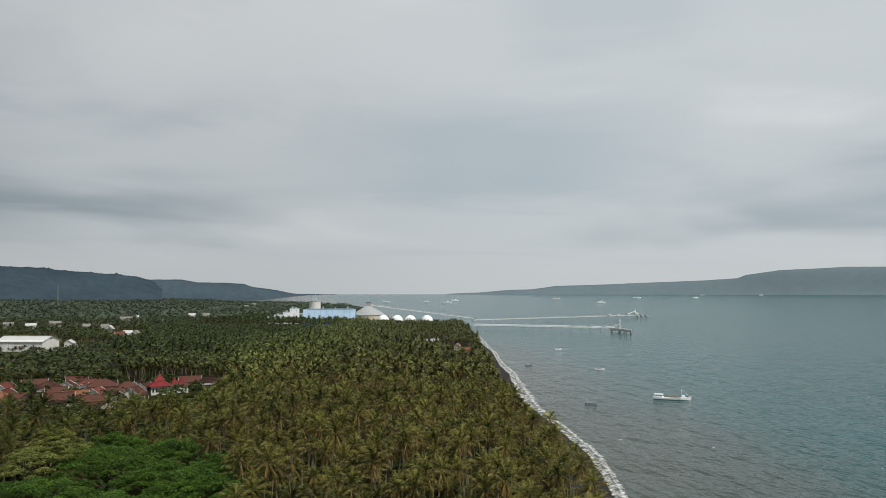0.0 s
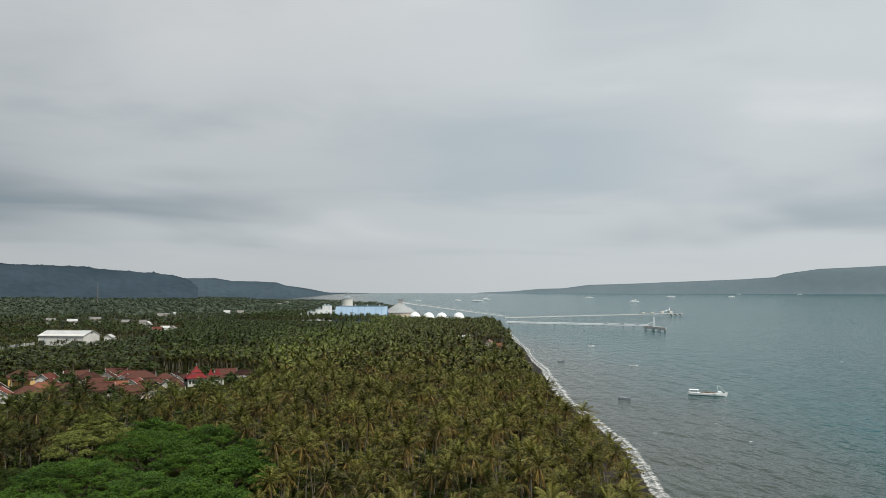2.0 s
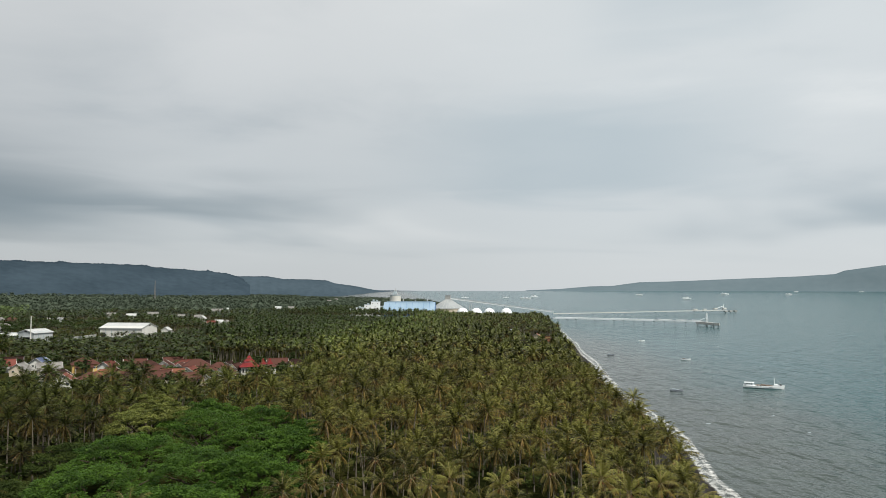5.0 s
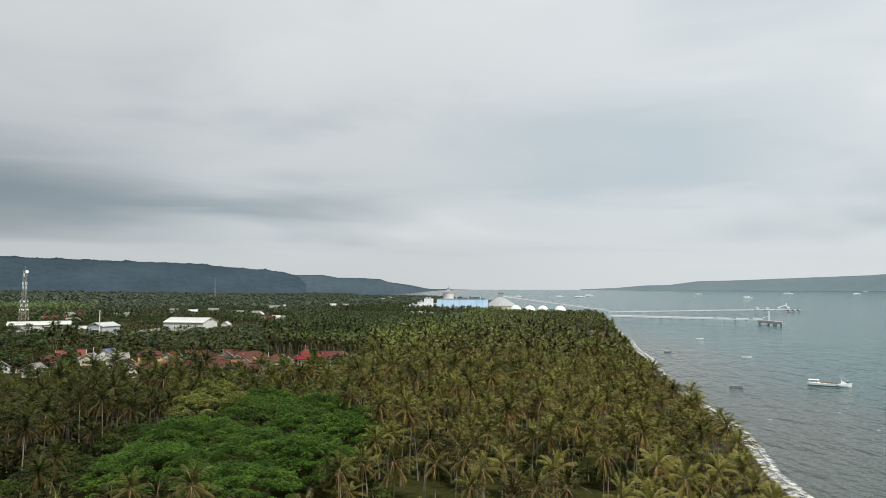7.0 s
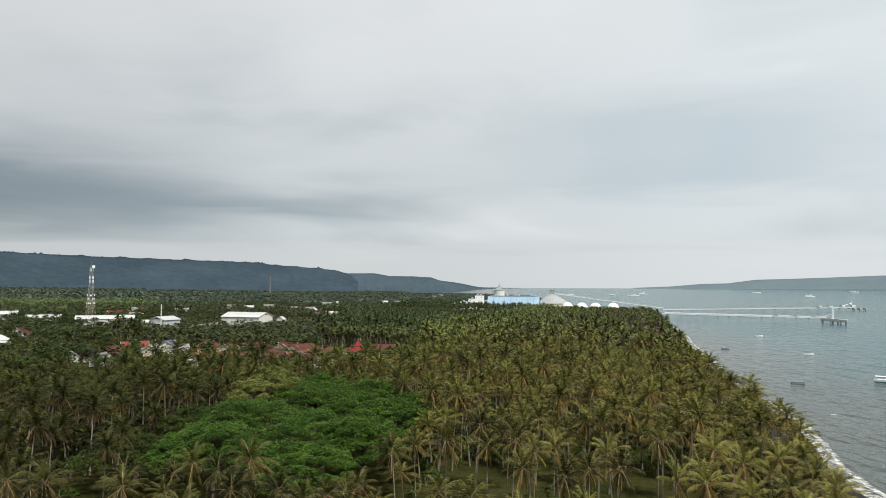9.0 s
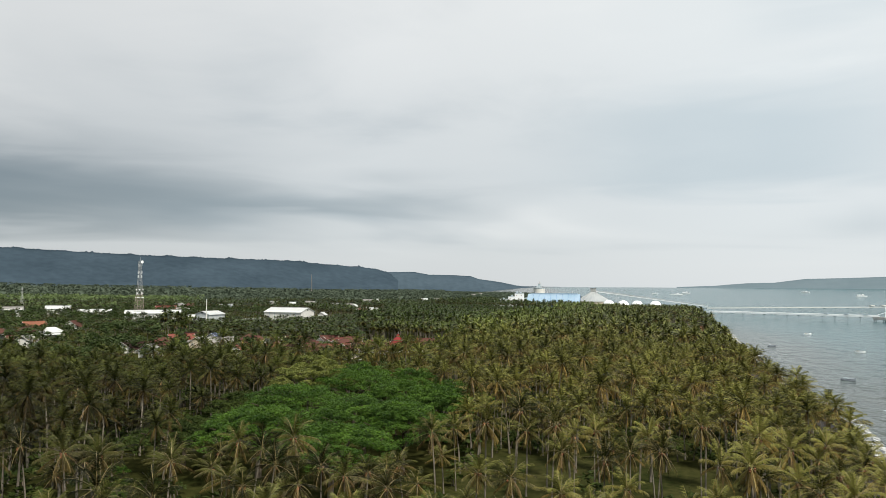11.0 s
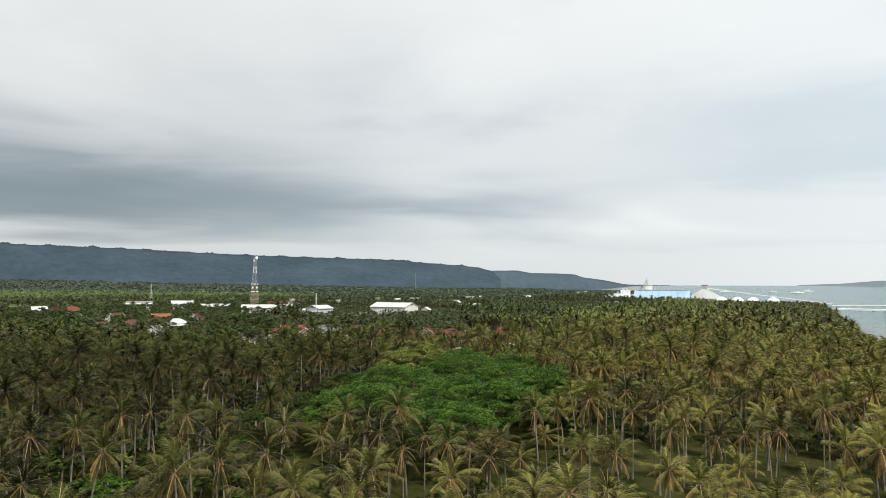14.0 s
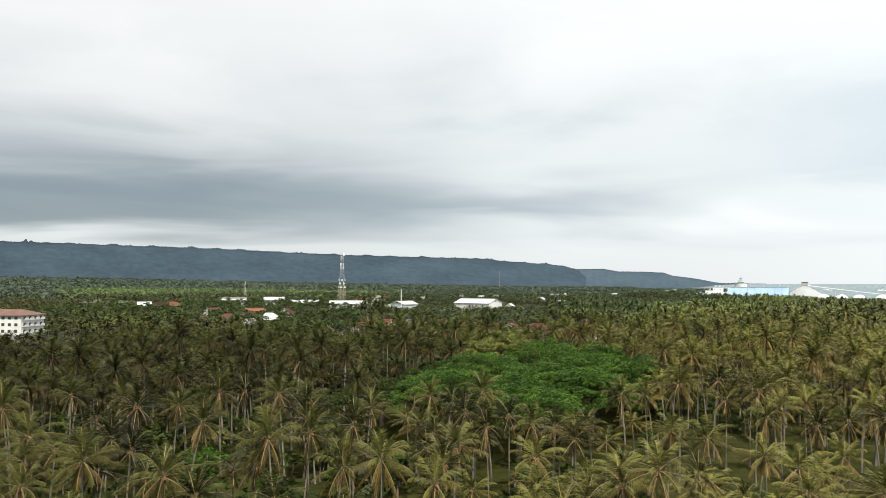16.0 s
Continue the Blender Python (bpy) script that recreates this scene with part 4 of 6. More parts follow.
def tree_kind(seed, radius, height, blobs, leaves, size):
    r = np.random.default_rng(seed)
    bl = []
    for k in range(blobs):
        d = r.normal(size=3)
        d /= np.linalg.norm(d)
        q = r.uniform(0.3, 0.75)
        bl.append((d[0] * radius * q, d[1] * radius * q, height * 0.62 + d[2] * height * 0.26, radius * r.uniform(0.3, 0.5), radius * r.uniform(0.25, 0.42)))
    lv = leaf_cloud(r, bl, leaves, size)
    tr, _ = trunk_quads(height * 0.6, 0.3, radius * 0.05, radius * 0.03, 5, 1, (1, 0))
    return np.concatenate([lv, tr]), np.concatenate([np.zeros(len(lv)), np.ones(len(tr))]).astype(np.int32)


def spread(n, keep, x0, x1, y0, y1):
    x, y = rng.uniform(x0, x1, n), rng.uniform(y0, y1, n)
    k = keep(x, y)
    return x[k], y[k]


# dark shade trees round the telecom tower and in the grove, bright shrubs near the rain trees
for k, (x, y, rd, ht) in enumerate(SHADE):
    spreading_tree(x, y, rd, ht, M["broad"], 200 + k, "dark green broad shade tree among palms and yards", "shade_tree", 0.8, 22, 130)
for k, (x, y, rd, ht) in enumerate(((-88, 93, 3.2, 5.0), (-84, 89, 2.4, 4.2), (-93, 99, 3.0, 5.5), (-80, 85, 2.2, 4.0), (-89, 69, 4.2, 5.5), (-96, 74, 3.2, 4.6), (-103, 82, 2.6, 4.5), (-70, 78, 2.6, 4.4), (-16, 100, 2.0, 3.4), (-34, 96, 2.4, 3.8), (-69, 80, 2.4, 3.6), (-116, 56, 3.4, 4.4), (-108, 58, 2.8, 3.8), (-87, 66, 3.0, 4.0), (-76, 70, 2.2, 3.4))):
    spreading_tree(x, y, rd, ht, M["raintree"] if k % 3 else M["olive"], 260 + k, "bright green leafy shrub under the palms", "leafy_shrub", 0.42, 16, 110)


for k, (x, y, rd, ht) in enumerate(((-79, 85, 3.6, 8.5), (-74, 88, 2.8, 7.5), (-64, 77, 2.8, 8.0), (-61, 80, 2.4, 6.5), (-104, 62, 3.0, 6.0), (-122, 92, 5.0, 10.0), (-128, 97, 4.6, 9.0))):
    spreading_tree(x, y, rd, ht, M["bush"], 330 + k, "slim dark broadleaf tree among the palms", "young_broadleaf_tree", 0.4, 26, 120)


# yard and village trees
vx, vy = spread(2600, lambda x, y: (inside(YARD, x, y) | inside(VILLAGE, x, y)) & ~((x > -430) & (x < -285) & (y > 425) & (y < 600)) & (~inside(VILLAGE, x, y) | (x < -232) | (rng.uniform(size=len(x)) < 0.72)), -640, -100, 220, 760)
stuff_of("village_trees", [tree_kind(500 + j, 3.6, 6.0, 7, 21, 1.15) for j in range(4)], vx, vy, land(vx, vy), [M["broad"], M["bark"]],
         "dark green broadleaf trees between houses and yards", "trees", smin=0.5, smax=1.45)
yx, yy = spread(2600, lambda x, y: (inside(YARD, x, y) | inside(APT, x, y)) & (np.hypot(x + 329, y - 556) > 27) & (np.hypot(x + 361, y - 485) > 16) & ~((x > -480) & (x < -370) & (y > 490) & (y < 560)), -640, -285, 160, 760)
stuff_of("young_palms", [palm_kind(900 + j, 24, 2, 0.34, 0.75, 3, 1, 0, 0) for j in range(4)], yx, yy, land(yx, yy), PALM_MATS, "young coconut palms in the yards", "palms", smin=0.7, smax=1.1, tall=np.full(len(yx), 0.42))
ex, ey = spread(5200, lambda x, y: (np.hypot(x, y) > 840) & (np.hypot(x, y) < 1560) & (np.degrees(np.arctan2(x, y)) < -37) & (np.degrees(np.arctan2(x, y)) > -62), -1400, -450, 350, 1300)
stuff_of("plantation", [tree_kind(950 + j, 4.5, 6.0, 4, 9, 2.4) for j in range(4)], ex, ey, land(ex, ey), [M["field"], M["bark"]], "light green plantation trees on the plain", "plantation", smin=0.7, smax=1.2)
kx, ky = spread(420, lambda x, y: (x < -270) & (x > -440), -440, -270, 400, 480)
stuff_of("banana_shrubs", [tree_kind(970 + j, 2.2, 2.8, 5, 14, 1.2) for j in range(3)], kx, ky, land(kx, ky), [M["field"], M["bark"]], "light green banana shrubs before the sheds", "shrubs", smin=0.6, smax=1.2)
# far woods on the plain
fx, fy = spread(40000, lambda x, y: (np.hypot(x, y) > 760) & (np.hypot(x, y) < 4300) & (x < coast(y) - 30) & (np.degrees(np.arctan2(x, y)) > -72) & (np.degrees(np.arctan2(x, y)) < -3)
                & ((np.hypot(x, y) > 1130) | (x < -330)) & ((np.degrees(np.arctan2(x, y)) < -15) | (np.hypot(x, y) > 1500)) & ~((np.hypot(x, y) > 900) & (np.hypot(x, y) < 1500) & (np.degrees(np.arctan2(x, y)) < -38) & (np.degrees(np.arctan2(x, y)) > -61))
                & (rng.uniform(size=len(x)) < np.clip(1700 / np.hypot(x, y), 0, 1) ** 1.3), -4000, 0, 150, 4300)
open_ = sight_lane(fx, fy, 90)
fx, fy = fx[~open_], fy[~open_]
f_near = np.hypot(fx, fy) < 980
qx, qy = fx[f_near], fy[f_near]
stuff_of("palms_of_the_plain", [palm_kind(620 + j, 16, 1, 0.62, 0.8, 3, 1, 0, 0) for j in range(6)], qx, qy, land(qx, qy), PALM_MATS, "far coconut palms on the coastal plain", "palm grove", smin=1.0, smax=1.4, tall=np.full(len(qx), 0.55))
fx, fy = fx[~f_near], fy[~f_near]


def far_tree(seed):
    return tuple(a[:20] for a in tree_kind(seed, 7.0, 8.5, 4, 5, 4.2))


w_near = np.hypot(fx, fy) < 1750
ux, uy = fx[w_near], fy[w_near]
stuff_of("plain_woods", [tree_kind(640 + j, 5.6, 7.4, 5, 9, 2.7) for j in range(6)], ux, uy, land(ux, uy), [M["canopy"], M["bark"]], "dark green woods of the coastal plain", "woods", smin=0.6, smax=1.1)
fx, fy = fx[~w_near], fy[~w_near]
stuff_of("far_woods", [far_tree(600 + j) for j in range(5)], fx, fy, land(fx, fy) + rise(np.hypot(fx, fy)) * seaward(fx, fy), [M["canopy"], M["bark"]],
         "far dark green woods on the coastal plain", "woods", smin=0.7, smax=1.3, tall=np.where(np.degrees(np.arctan2(fx, fy)) > -18, 0.6, 1.0))
# low young palms under the tall ones
lx, ly = spread(1500, lambda x, y: (np.hypot(x, y) > 165) & (np.hypot(x, y) < 275) & (np.degrees(np.arctan2(x, y)) < -18) & (np.degrees(np.arctan2(x, y)) > -66) & ~inside(GROVE, x, y) & ~inside(VILLAGE, x, y) & ~inside(YARD, x, y), -240, -30, 40, 270)
stuff_of("understorey_palms", [palm_kind(880 + j, 26, 2, 0.34, 0.75, 3, 1, 0, 0) for j in range(5)], lx, ly, land(lx, ly) - 0.2, PALM_MATS, "low young coconut palms under the tall grove", "palms", smin=0.75, smax=1.1, tall=rng.uniform(0.3, 0.62, len(lx)))
# low growth between the palms
bx, by = spread(4600, lambda x, y: (np.hypot(x, y) > 60) & (np.hypot(x, y) < 300) & (x < coast(y) - 14) & ~inside(GROVE, x, y) & (~inside(CLEAR, x, y) | (rng.uniform(size=len(x)) < 0.07)) & (np.degrees(np.arctan2(x, y)) > -72), -260, 40, 0, 300)
stuff_of("undergrowth", [tree_kind(700 + j, 1.9, 2.6 + 0.6 * (j % 3), 4, 14, 0.7) for j in range(5)], bx, by, land(bx, by) - 0.3, [M["bush"], M["bark"]],
         "green shrubs and young palms under the grove", "undergrowth", smin=0.5, smax=1.7)


# ================= houses =================
def roof_bm(kind, w, d, h, over=0.7, thick=0.22):
    bm = bmesh.new()
    a, b = w / 2 + over, d / 2 + over
    if kind == "gable":
        top = h + d * 0.34
        for s in (-1, 1):
            e = h - over * 0.68
            solid(bm, [(-a, s * b, e), (a, s * b, e), (a, 0, top), (-a, 0, top), (-a, s * b, e - thick), (a, s * b, e - thick), (a, 0, top - thick), (-a, 0, top - thick)],
                  [(0, 1, 2, 3), (4, 5, 6, 7), (0, 1, 5, 4), (2, 3, 7, 6), (0, 3, 7, 4), (1, 2, 6, 5)])
        box(bm, 0, 0, top + 0.05, 2 * a, 0.4, 0.18)
    else:
        e, top = h - over * 0.4, h + d * 0.32
        c = max(0.3, a - b * 0.95)
        solid(bm, [(-a, -b, e), (a, -b, e), (a, b, e), (-a, b, e), (-c, 0, top), (c, 0, top), (-a, -b, e - thick), (a, -b, e - thick), (a, b, e - thick), (-a, b, e - thick)],
              [(0, 1, 5, 4), (1, 2, 5), (2, 3, 4, 5), (3, 0, 4), (6, 7, 8, 9), (0, 1, 7, 6), (1, 2, 8, 7), (2, 3, 9, 8), (3, 0, 6, 9)])
        box(bm, 0, 0, top + 0.03, 2 * c, 0.35, 0.16)
    return bm


def wall_bm(kind, w, d, h):
    bm = bmesh.new()
    if kind == "gable":
        t = h + d * 0.34 - 0.25
        p = [(-w / 2, -d / 2, -1), (w / 2, -d / 2, -1), (w / 2, d / 2, -1), (-w / 2, d / 2, -1), (-w / 2, -d / 2, h), (w / 2, -d / 2, h), (w / 2, d / 2, h), (-w / 2, d / 2, h), (-w / 2, 0, t), (w / 2, 0, t)]
        return solid(bm, p, [(0, 1, 5, 4), (2, 3, 7, 6), (0, 3, 2, 1), (1, 2, 6, 9, 5), (3, 0, 4, 8, 7), (4, 5, 9, 8), (6, 7, 8, 9)])
    return box(bm, 0, 0, (h - 1) / 2 - 0.05, w, d, h + 1)


TONE = {"white": "white", "cream": "cream-painted", "yellow": "yellow"}


def house(x, y, rz, w, d, h, kind, wall, roof, name="house"):
    w, d, h = w * 0.93, d * 0.86, h + 0.5
    root = thing(name, x, y, gz(x, y), rz, f"{TONE[wall]} village house with a {roof} {'hipped' if kind == 'hip' else 'gabled'} roof", "house", "village houses")
    part("wall", wall_bm(kind, w, d, h), M[wall], root)
    part("roof", roof_bm(kind, w, d, h), M["roof_" + roof], root, f"{roof} pitched roof")
    porch = part("porch_roof", solid(bmesh.new(), [(-w * 0.42, -d / 2 - 2.6, h * 0.62), (w * 0.30, -d / 2 - 2.6, h * 0.62), (w * 0.30, -d / 2 - 0.1, h * 0.86), (-w * 0.42, -d / 2 - 0.1, h * 0.86),
                                                   (-w * 0.42, -d / 2 - 2.6, h * 0.62 - 0.15), (w * 0.30, -d / 2 - 2.6, h * 0.62 - 0.15), (w * 0.30, -d / 2 - 0.1, h * 0.86 - 0.15), (-w * 0.42, -d / 2 - 0.1, h * 0.86 - 0.15)],
                                      [(0, 1, 2, 3), (4, 5, 6, 7), (0, 1, 5, 4), (2, 3, 7, 6), (0, 3, 7, 4), (1, 2, 6, 5)]), M["roof_grey" if int(abs(x)) % 3 == 0 else "roof_" + roof], root, "lean-to porch roof")
    for u in (-w * 0.40, w * 0.28):
        part("porch_post", barred((u, -d / 2 - 2.4, -0.5), (u, -d / 2 - 2.4, h * 0.62), 0.09, 0.09, 6), M["white"], porch)
    if kind == "gable":
        for s_ in (-1, 1):
            for q_ in (-1, 1):
                a_ = (s_ * (w / 2 + 0.74), q_ * (d / 2 + 0.7), h - 0.5)
                part("verge_board", barred(a_, (s_ * (w / 2 + 0.74), 0, h + d * 0.34 + 0.02), 0.08, 0.08, 4), M["white"], root, "white verge board")
    for side, span, off, turn in ((0, w, d / 2, 0), (1, d, w / 2, 90), (2, w, d / 2, 180), (3, d, w / 2, 270)):
        n = max(2, int(span // 3.2))
        for k in range(n):
            u = (k + 0.5) / n * span - span / 2
            m = pose(0, 0, 0, 0, 0, turn)
            c = m @ Vector((u, -off, h * 0.55))
            if side == 0 and k == n // 2:
                door = part("door", boxed(c.x, c.y, 1.0, 1.0, 0.14, 2.1, turn), M["wood"], root, "brown wooden door")
                continue
            win = part("window", boxed(c.x, c.y, c.z, 1.3, 0.12, 1.25, turn), M["white"], root)
            c2 = m @ Vector((u, -off - 0.05, h * 0.55))
            part("pane", boxed(c2.x, c2.y, c2.z, 1.1, 0.08, 1.05, turn), M["glass"], win)
    return root


house(-226, 343, 38, 13, 10, 4, 'hip', 'yellow', 'brown')
house(-210, 338, 92, 9, 8, 3.6, 'gable', 'white', 'red')
house(-189, 339, 33, 11, 9, 4.2, 'hip', 'white', 'brown')
house(-183, 344, 108, 8, 9, 3.6, 'gable', 'white', 'brown')
house(-164, 340, 28, 13, 10, 5, 'hip', 'cream', 'brown')
house(-156, 349, 34, 10, 9, 3, 'hip', 'cream', 'brown')
house(-153, 354, 93, 8, 8, 3, 'gable', 'white', 'brown')
house(-134, 374, 25, 11, 8, 3, 'gable', 'cream', 'brown')
house(-123, 373, 18, 12, 8, 3, 'hip', 'white', 'brown')
house(-173, 341, 102, 9, 8, 3.2, 'gable', 'white', 'brown')
house(-148, 351, 83, 8, 6, 3, 'gable', 'white', 'brown')
house(-153, 330, 37, 12, 8, 3, 'hip', 'cream', 'brown')
house(-145, 332, 89, 9, 8, 3, 'gable', 'white', 'brown')
house(-213, 296, 106, 10, 8, 3.2, 'gable', 'white', 'brown')
house(-202, 292, 115, 8, 9, 3.2, 'gable', 'white', 'red')
house(-195, 301, 38, 11, 9, 3, 'hip', 'cream', 'brown')
house(-186, 310, 28, 14, 9, 3, 'hip', 'cream', 'brown')
house(-254, 347, 101, 9, 8, 3.5, 'gable', 'white', 'blue')
house(-236, 329, 41, 11, 8, 3.4, 'gable', 'cream', 'grey')
house(-192, 370, 35, 10, 7, 3, 'gable', 'white', 'brown')
house(-181, 331, 29, 9, 8, 3, 'gable', 'cream', 'brown')
house(-197, 318, 102, 10, 9, 3.2, 'gable', 'white', 'red')
house(-180, 310, 30, 12, 9, 3, 'hip', 'cream', 'brown')
house(-176, 292, 39, 12, 9, 3, 'hip', 'cream', 'brown')
house(-170, 313, 31, 12, 8, 3, 'gable', 'cream', 'brown')
house(-156, 307, 21, 11, 8, 3, 'hip', 'white', 'brown')
house(-146, 314, 95, 10, 8, 3, 'gable', 'white', 'brown')
house(-267, 334, 44, 14, 9, 3.2, 'gable', 'white', 'red')
house(-265, 315, 48, 12, 9, 3, 'hip', 'cream', 'brown')
house(-273, 350, 38, 11, 8, 3, 'gable', 'cream', 'brown')
house(-250, 327, 107, 9, 8, 3, 'gable', 'cream', 'grey')
house(-214, 306, 105, 10, 8, 3, 'gable', 'white', 'brown')
house(-268, 291, 118, 10, 8, 3, 'gable', 'white', 'brown')
house(-260, 295, 46, 10, 8, 3, 'hip', 'cream', 'brown')
house(-246, 284, 106, 9, 8, 3, 'gable', 'white', 'grey')
house(-526, 633, 40, 22, 10, 4, 'gable', 'cream', 'red')
house(-543, 675, 99, 14, 12, 5, 'gable', 'white', 'grey')
house(-534, 684, 43, 16, 12, 5, 'hip', 'cream', 'brown')
house(-473, 594, 39, 12, 10, 4, 'gable', 'white', 'grey')
house(-511, 721, 40, 15, 10, 4, 'gable', 'white', 'white')
house(-591, 391, 67, 12, 10, 4, 'gable', 'white', 'white')
house(-577, 396, 61, 12, 10, 4, 'hip', 'cream', 'brown')
house(-555, 396, 54, 18, 12, 4, 'hip', 'cream', 'orange')
house(-455, 361, 102, 13, 10, 3.5, 'gable', 'white', 'brown')
house(-393, 324, 70, 12, 9, 3.2, 'hip', 'white', 'brown')
house(-409, 363, 58, 14, 10, 4, 'gable', 'cream', 'orange')
house(-383, 334, 49, 13, 10, 3.5, 'hip', 'cream', 'brown')
house(-365, 336, 62, 14, 10, 3.5, 'hip', 'cream', 'white')
house(-337, 294, 109, 9, 9, 3.4, 'gable', 'white', 'grey')
house(-343, 273, 56, 13, 9, 3.2, 'hip', 'white', 'brown')
house(-398, 385, 106, 10, 9, 3.6, 'gable', 'white', 'brown')
house(-438, 368, 70, 11, 9, 3, 'gable', 'white', 'brown')


# ---------- mosque with tiered red roofs ----------
def mosque():
    x, y = -140, 349
    root = thing("mosque", x, y, gz(x, y), 25, "small white mosque with bright red tiered roofs and finials", "mosque")
    part("wall", boxed(0, 0, 1.9, 8, 7.4, 5.0), M["white"], root)
    for k in range(5):
        part("window", boxed(-3.0 + 1.5 * k, -3.72, 2.2, 0.8, 0.16, 1.8), M["dark"], root)
    for w0, z0, w1, z1 in ((10.0, 4.2, 5.0, 6.3), (5.4, 6.8, 2.2, 8.2), (2.4, 8.5, 0.2, 9.8)):
        bm = bmesh.new()
        bmesh.ops.create_cone(bm, cap_ends=True, segments=4, radius1=w0 * 0.707, radius2=w1 * 0.707, depth=z1 - z0, matrix=pose(0, 0, (z0 + z1) / 2, 0, 0, 45))
        part("roof", bm, M["roof_scarlet"], root, "bright red tiered roof")
    part("upper_wall", boxed(0, 0, 6.55, 4.4, 4.4, 0.8), M["white"], root)
    part("lantern", boxed(0, 0, 8.35, 1.8, 1.8, 0.6), M["white"], root)
    part("finial", barred((0, 0, 9.7), (0, 0, 11.2), 0.12, 0.05), M["steel"], root, "slim metal finial")
    t = thing("gate_pavilion", -133, 355, gz(-133, 355), 25, "open white pavilion with twin red pointed turret roofs", "pavilion")
    part("wall", boxed(0, 0, 1.5, 9, 6, 4.6), M["white"], t)
    part("roof", roof_bm("hip", 9, 6, 3.8), M["roof_brown"], t)
    for u in (-1.7, 1.7):
        bm = bmesh.new()
        bmesh.ops.create_cone(bm, cap_ends=True, segments=4, radius1=2.2, radius2=0.9, depth=1.4, matrix=pose(u, 0, 5.6, 0, 0, 45))
        bmesh.ops.create_cone(bm, cap_ends=True, segments=4, radius1=1.0, radius2=0.08, depth=1.7, matrix=pose(u, 0, 7.1, 0, 0, 45))
        part("turret_roof", bm, M["roof_scarlet"], t, "red pointed turret roof")


mosque()


# ---------- industrial halls ----------
def hall(name, x, y, rz, w, d, h, top, wall, roof, label, doors=(), bays=0, end_door=None):
    """A steel hall: gable ends on the short sides, ridge along w."""
    root = thing(name, x, y, gz(x, y), rz, label, "warehouse")
    bm = bmesh.new()
    p = [(-w / 2, -d / 2, -1), (w / 2, -d / 2, -1), (w / 2, d / 2, -1), (-w / 2, d / 2, -1), (-w / 2, -d / 2, h), (w / 2, -d / 2, h), (w / 2, d / 2, h), (-w / 2, d / 2, h), (-w / 2, 0, top - 0.2), (w / 2, 0, top - 0.2)]
    solid(bm, p, [(0, 1, 5, 4), (2, 3, 7, 6), (0, 3, 2, 1), (1, 2, 6, 9, 5), (3, 0, 4, 8, 7), (4, 5, 9, 8), (6, 7, 8, 9)])
    part("wall", bm, M[wall], root)
    for s in (-1, 1):
        bm = bmesh.new()
        a, b, e = w / 2 + 0.6, d / 2 + 0.8, h - 0.35
        solid(bm, [(-a, s * b, e), (a, s * b, e), (a, 0, top), (-a, 0, top), (-a, s * b, e - 0.25), (a, s * b, e - 0.25), (a, 0, top - 0.25), (-a, 0, top - 0.25)],
              [(0, 1, 2, 3), (4, 5, 6, 7), (0, 1, 5, 4), (2, 3, 7, 6), (0, 3, 7, 4), (1, 2, 6, 5)])
        rf = part("roof", bm, M[roof], root)
        n = max(4, int(w / 3))
        for k in range(n + 1):
            u = -a + 2 * a * k / n
            part("roof_rib", barred((u, s * b, e + 0.05), (u, 0, top + 0.05), 0.07, n=4), M[roof], rf)
    part("ridge_cap", boxed(0, 0, top + 0.1, w + 1.2, 0.9, 0.25), M[roof], root)
    for k in range(bays):
        u = -w / 2 + w * (k + 1) / (bays + 1)
        part("pilaster", boxed(u, -d / 2 - 0.08, h / 2, 0.35, 0.2, h), M["pale"], root)
    # dark boxes on the wall stand in for the shaded hall inside
    for u, wd, hd in doors:
        part("doorway", boxed(u, -d / 2 - 0.06, hd / 2, wd, 0.2, hd), M["dark"], root, "dark panel in place of a shaded open loading door")
    if end_door:
        u, wd, hd = end_door
        part("doorway", boxed(-w / 2 - 0.06, u, hd / 2, 0.2, wd, hd), M["dark"], root, "dark panel in place of a shaded open loading door")
        part("door_canopy", boxed(-w / 2 - 1.0, u, hd + 0.25, 2.0, wd + 1.0, 0.15), M[roof], root)
    for k in range(2):
        part("gable_vent", boxed((w / 2 + 0.05) * (1 if k else -1), 0, h + (top - h) * 0.45, 0.15, 2.0, 1.0), M["dark"], root)
    return root


hall("warehouse", -329, 558, -3, 38, 22, 8.0, 11.5, "white", "roof_white", "large white steel warehouse with a shallow pale roof", ((-16, 4, 4), (12, 6, 3.6)), 6)
hall("warehouse", -361, 487, 80, 17, 15, 7.6, 9.8, "greywall", "roof_white", "grey steel workshop hall with a pale roof and dark doorway", (), 3, (-1.0, 6.0, 4.2))
hall("warehouse", -446, 520, 38, 46, 16, 5.5, 7.8, "white", "roof_white", "long low white warehouse with a pale sheet roof", ((6, 5, 3.5), (14, 5, 3.5)), 8)
hall("warehouse", -516, 524, 38, 28, 16, 5.0, 7.0, "white", "roof_white", "low white warehouse with a pale sheet roof", ((0, 5, 3.5),), 5)
hall("warehouse", -586, 548, 40, 22, 14, 6.0, 8.5, "white", "roof_white", "white storage shed with a pale sheet roof", ((3, 4, 3.5),), 4)
hall("warehouse", -588, 494, 42, 24, 14, 6.5, 9.0, "white", "roof_grey", "white two-tone storage shed with a grey roof", ((0, 4, 3.5),), 4)
hall("warehouse", -392, 505, 38, 20, 12, 4.0, 5.5, "white", "roof_white", "low white annex shed beside the long warehouse", ((0, 4, 3),), 3)


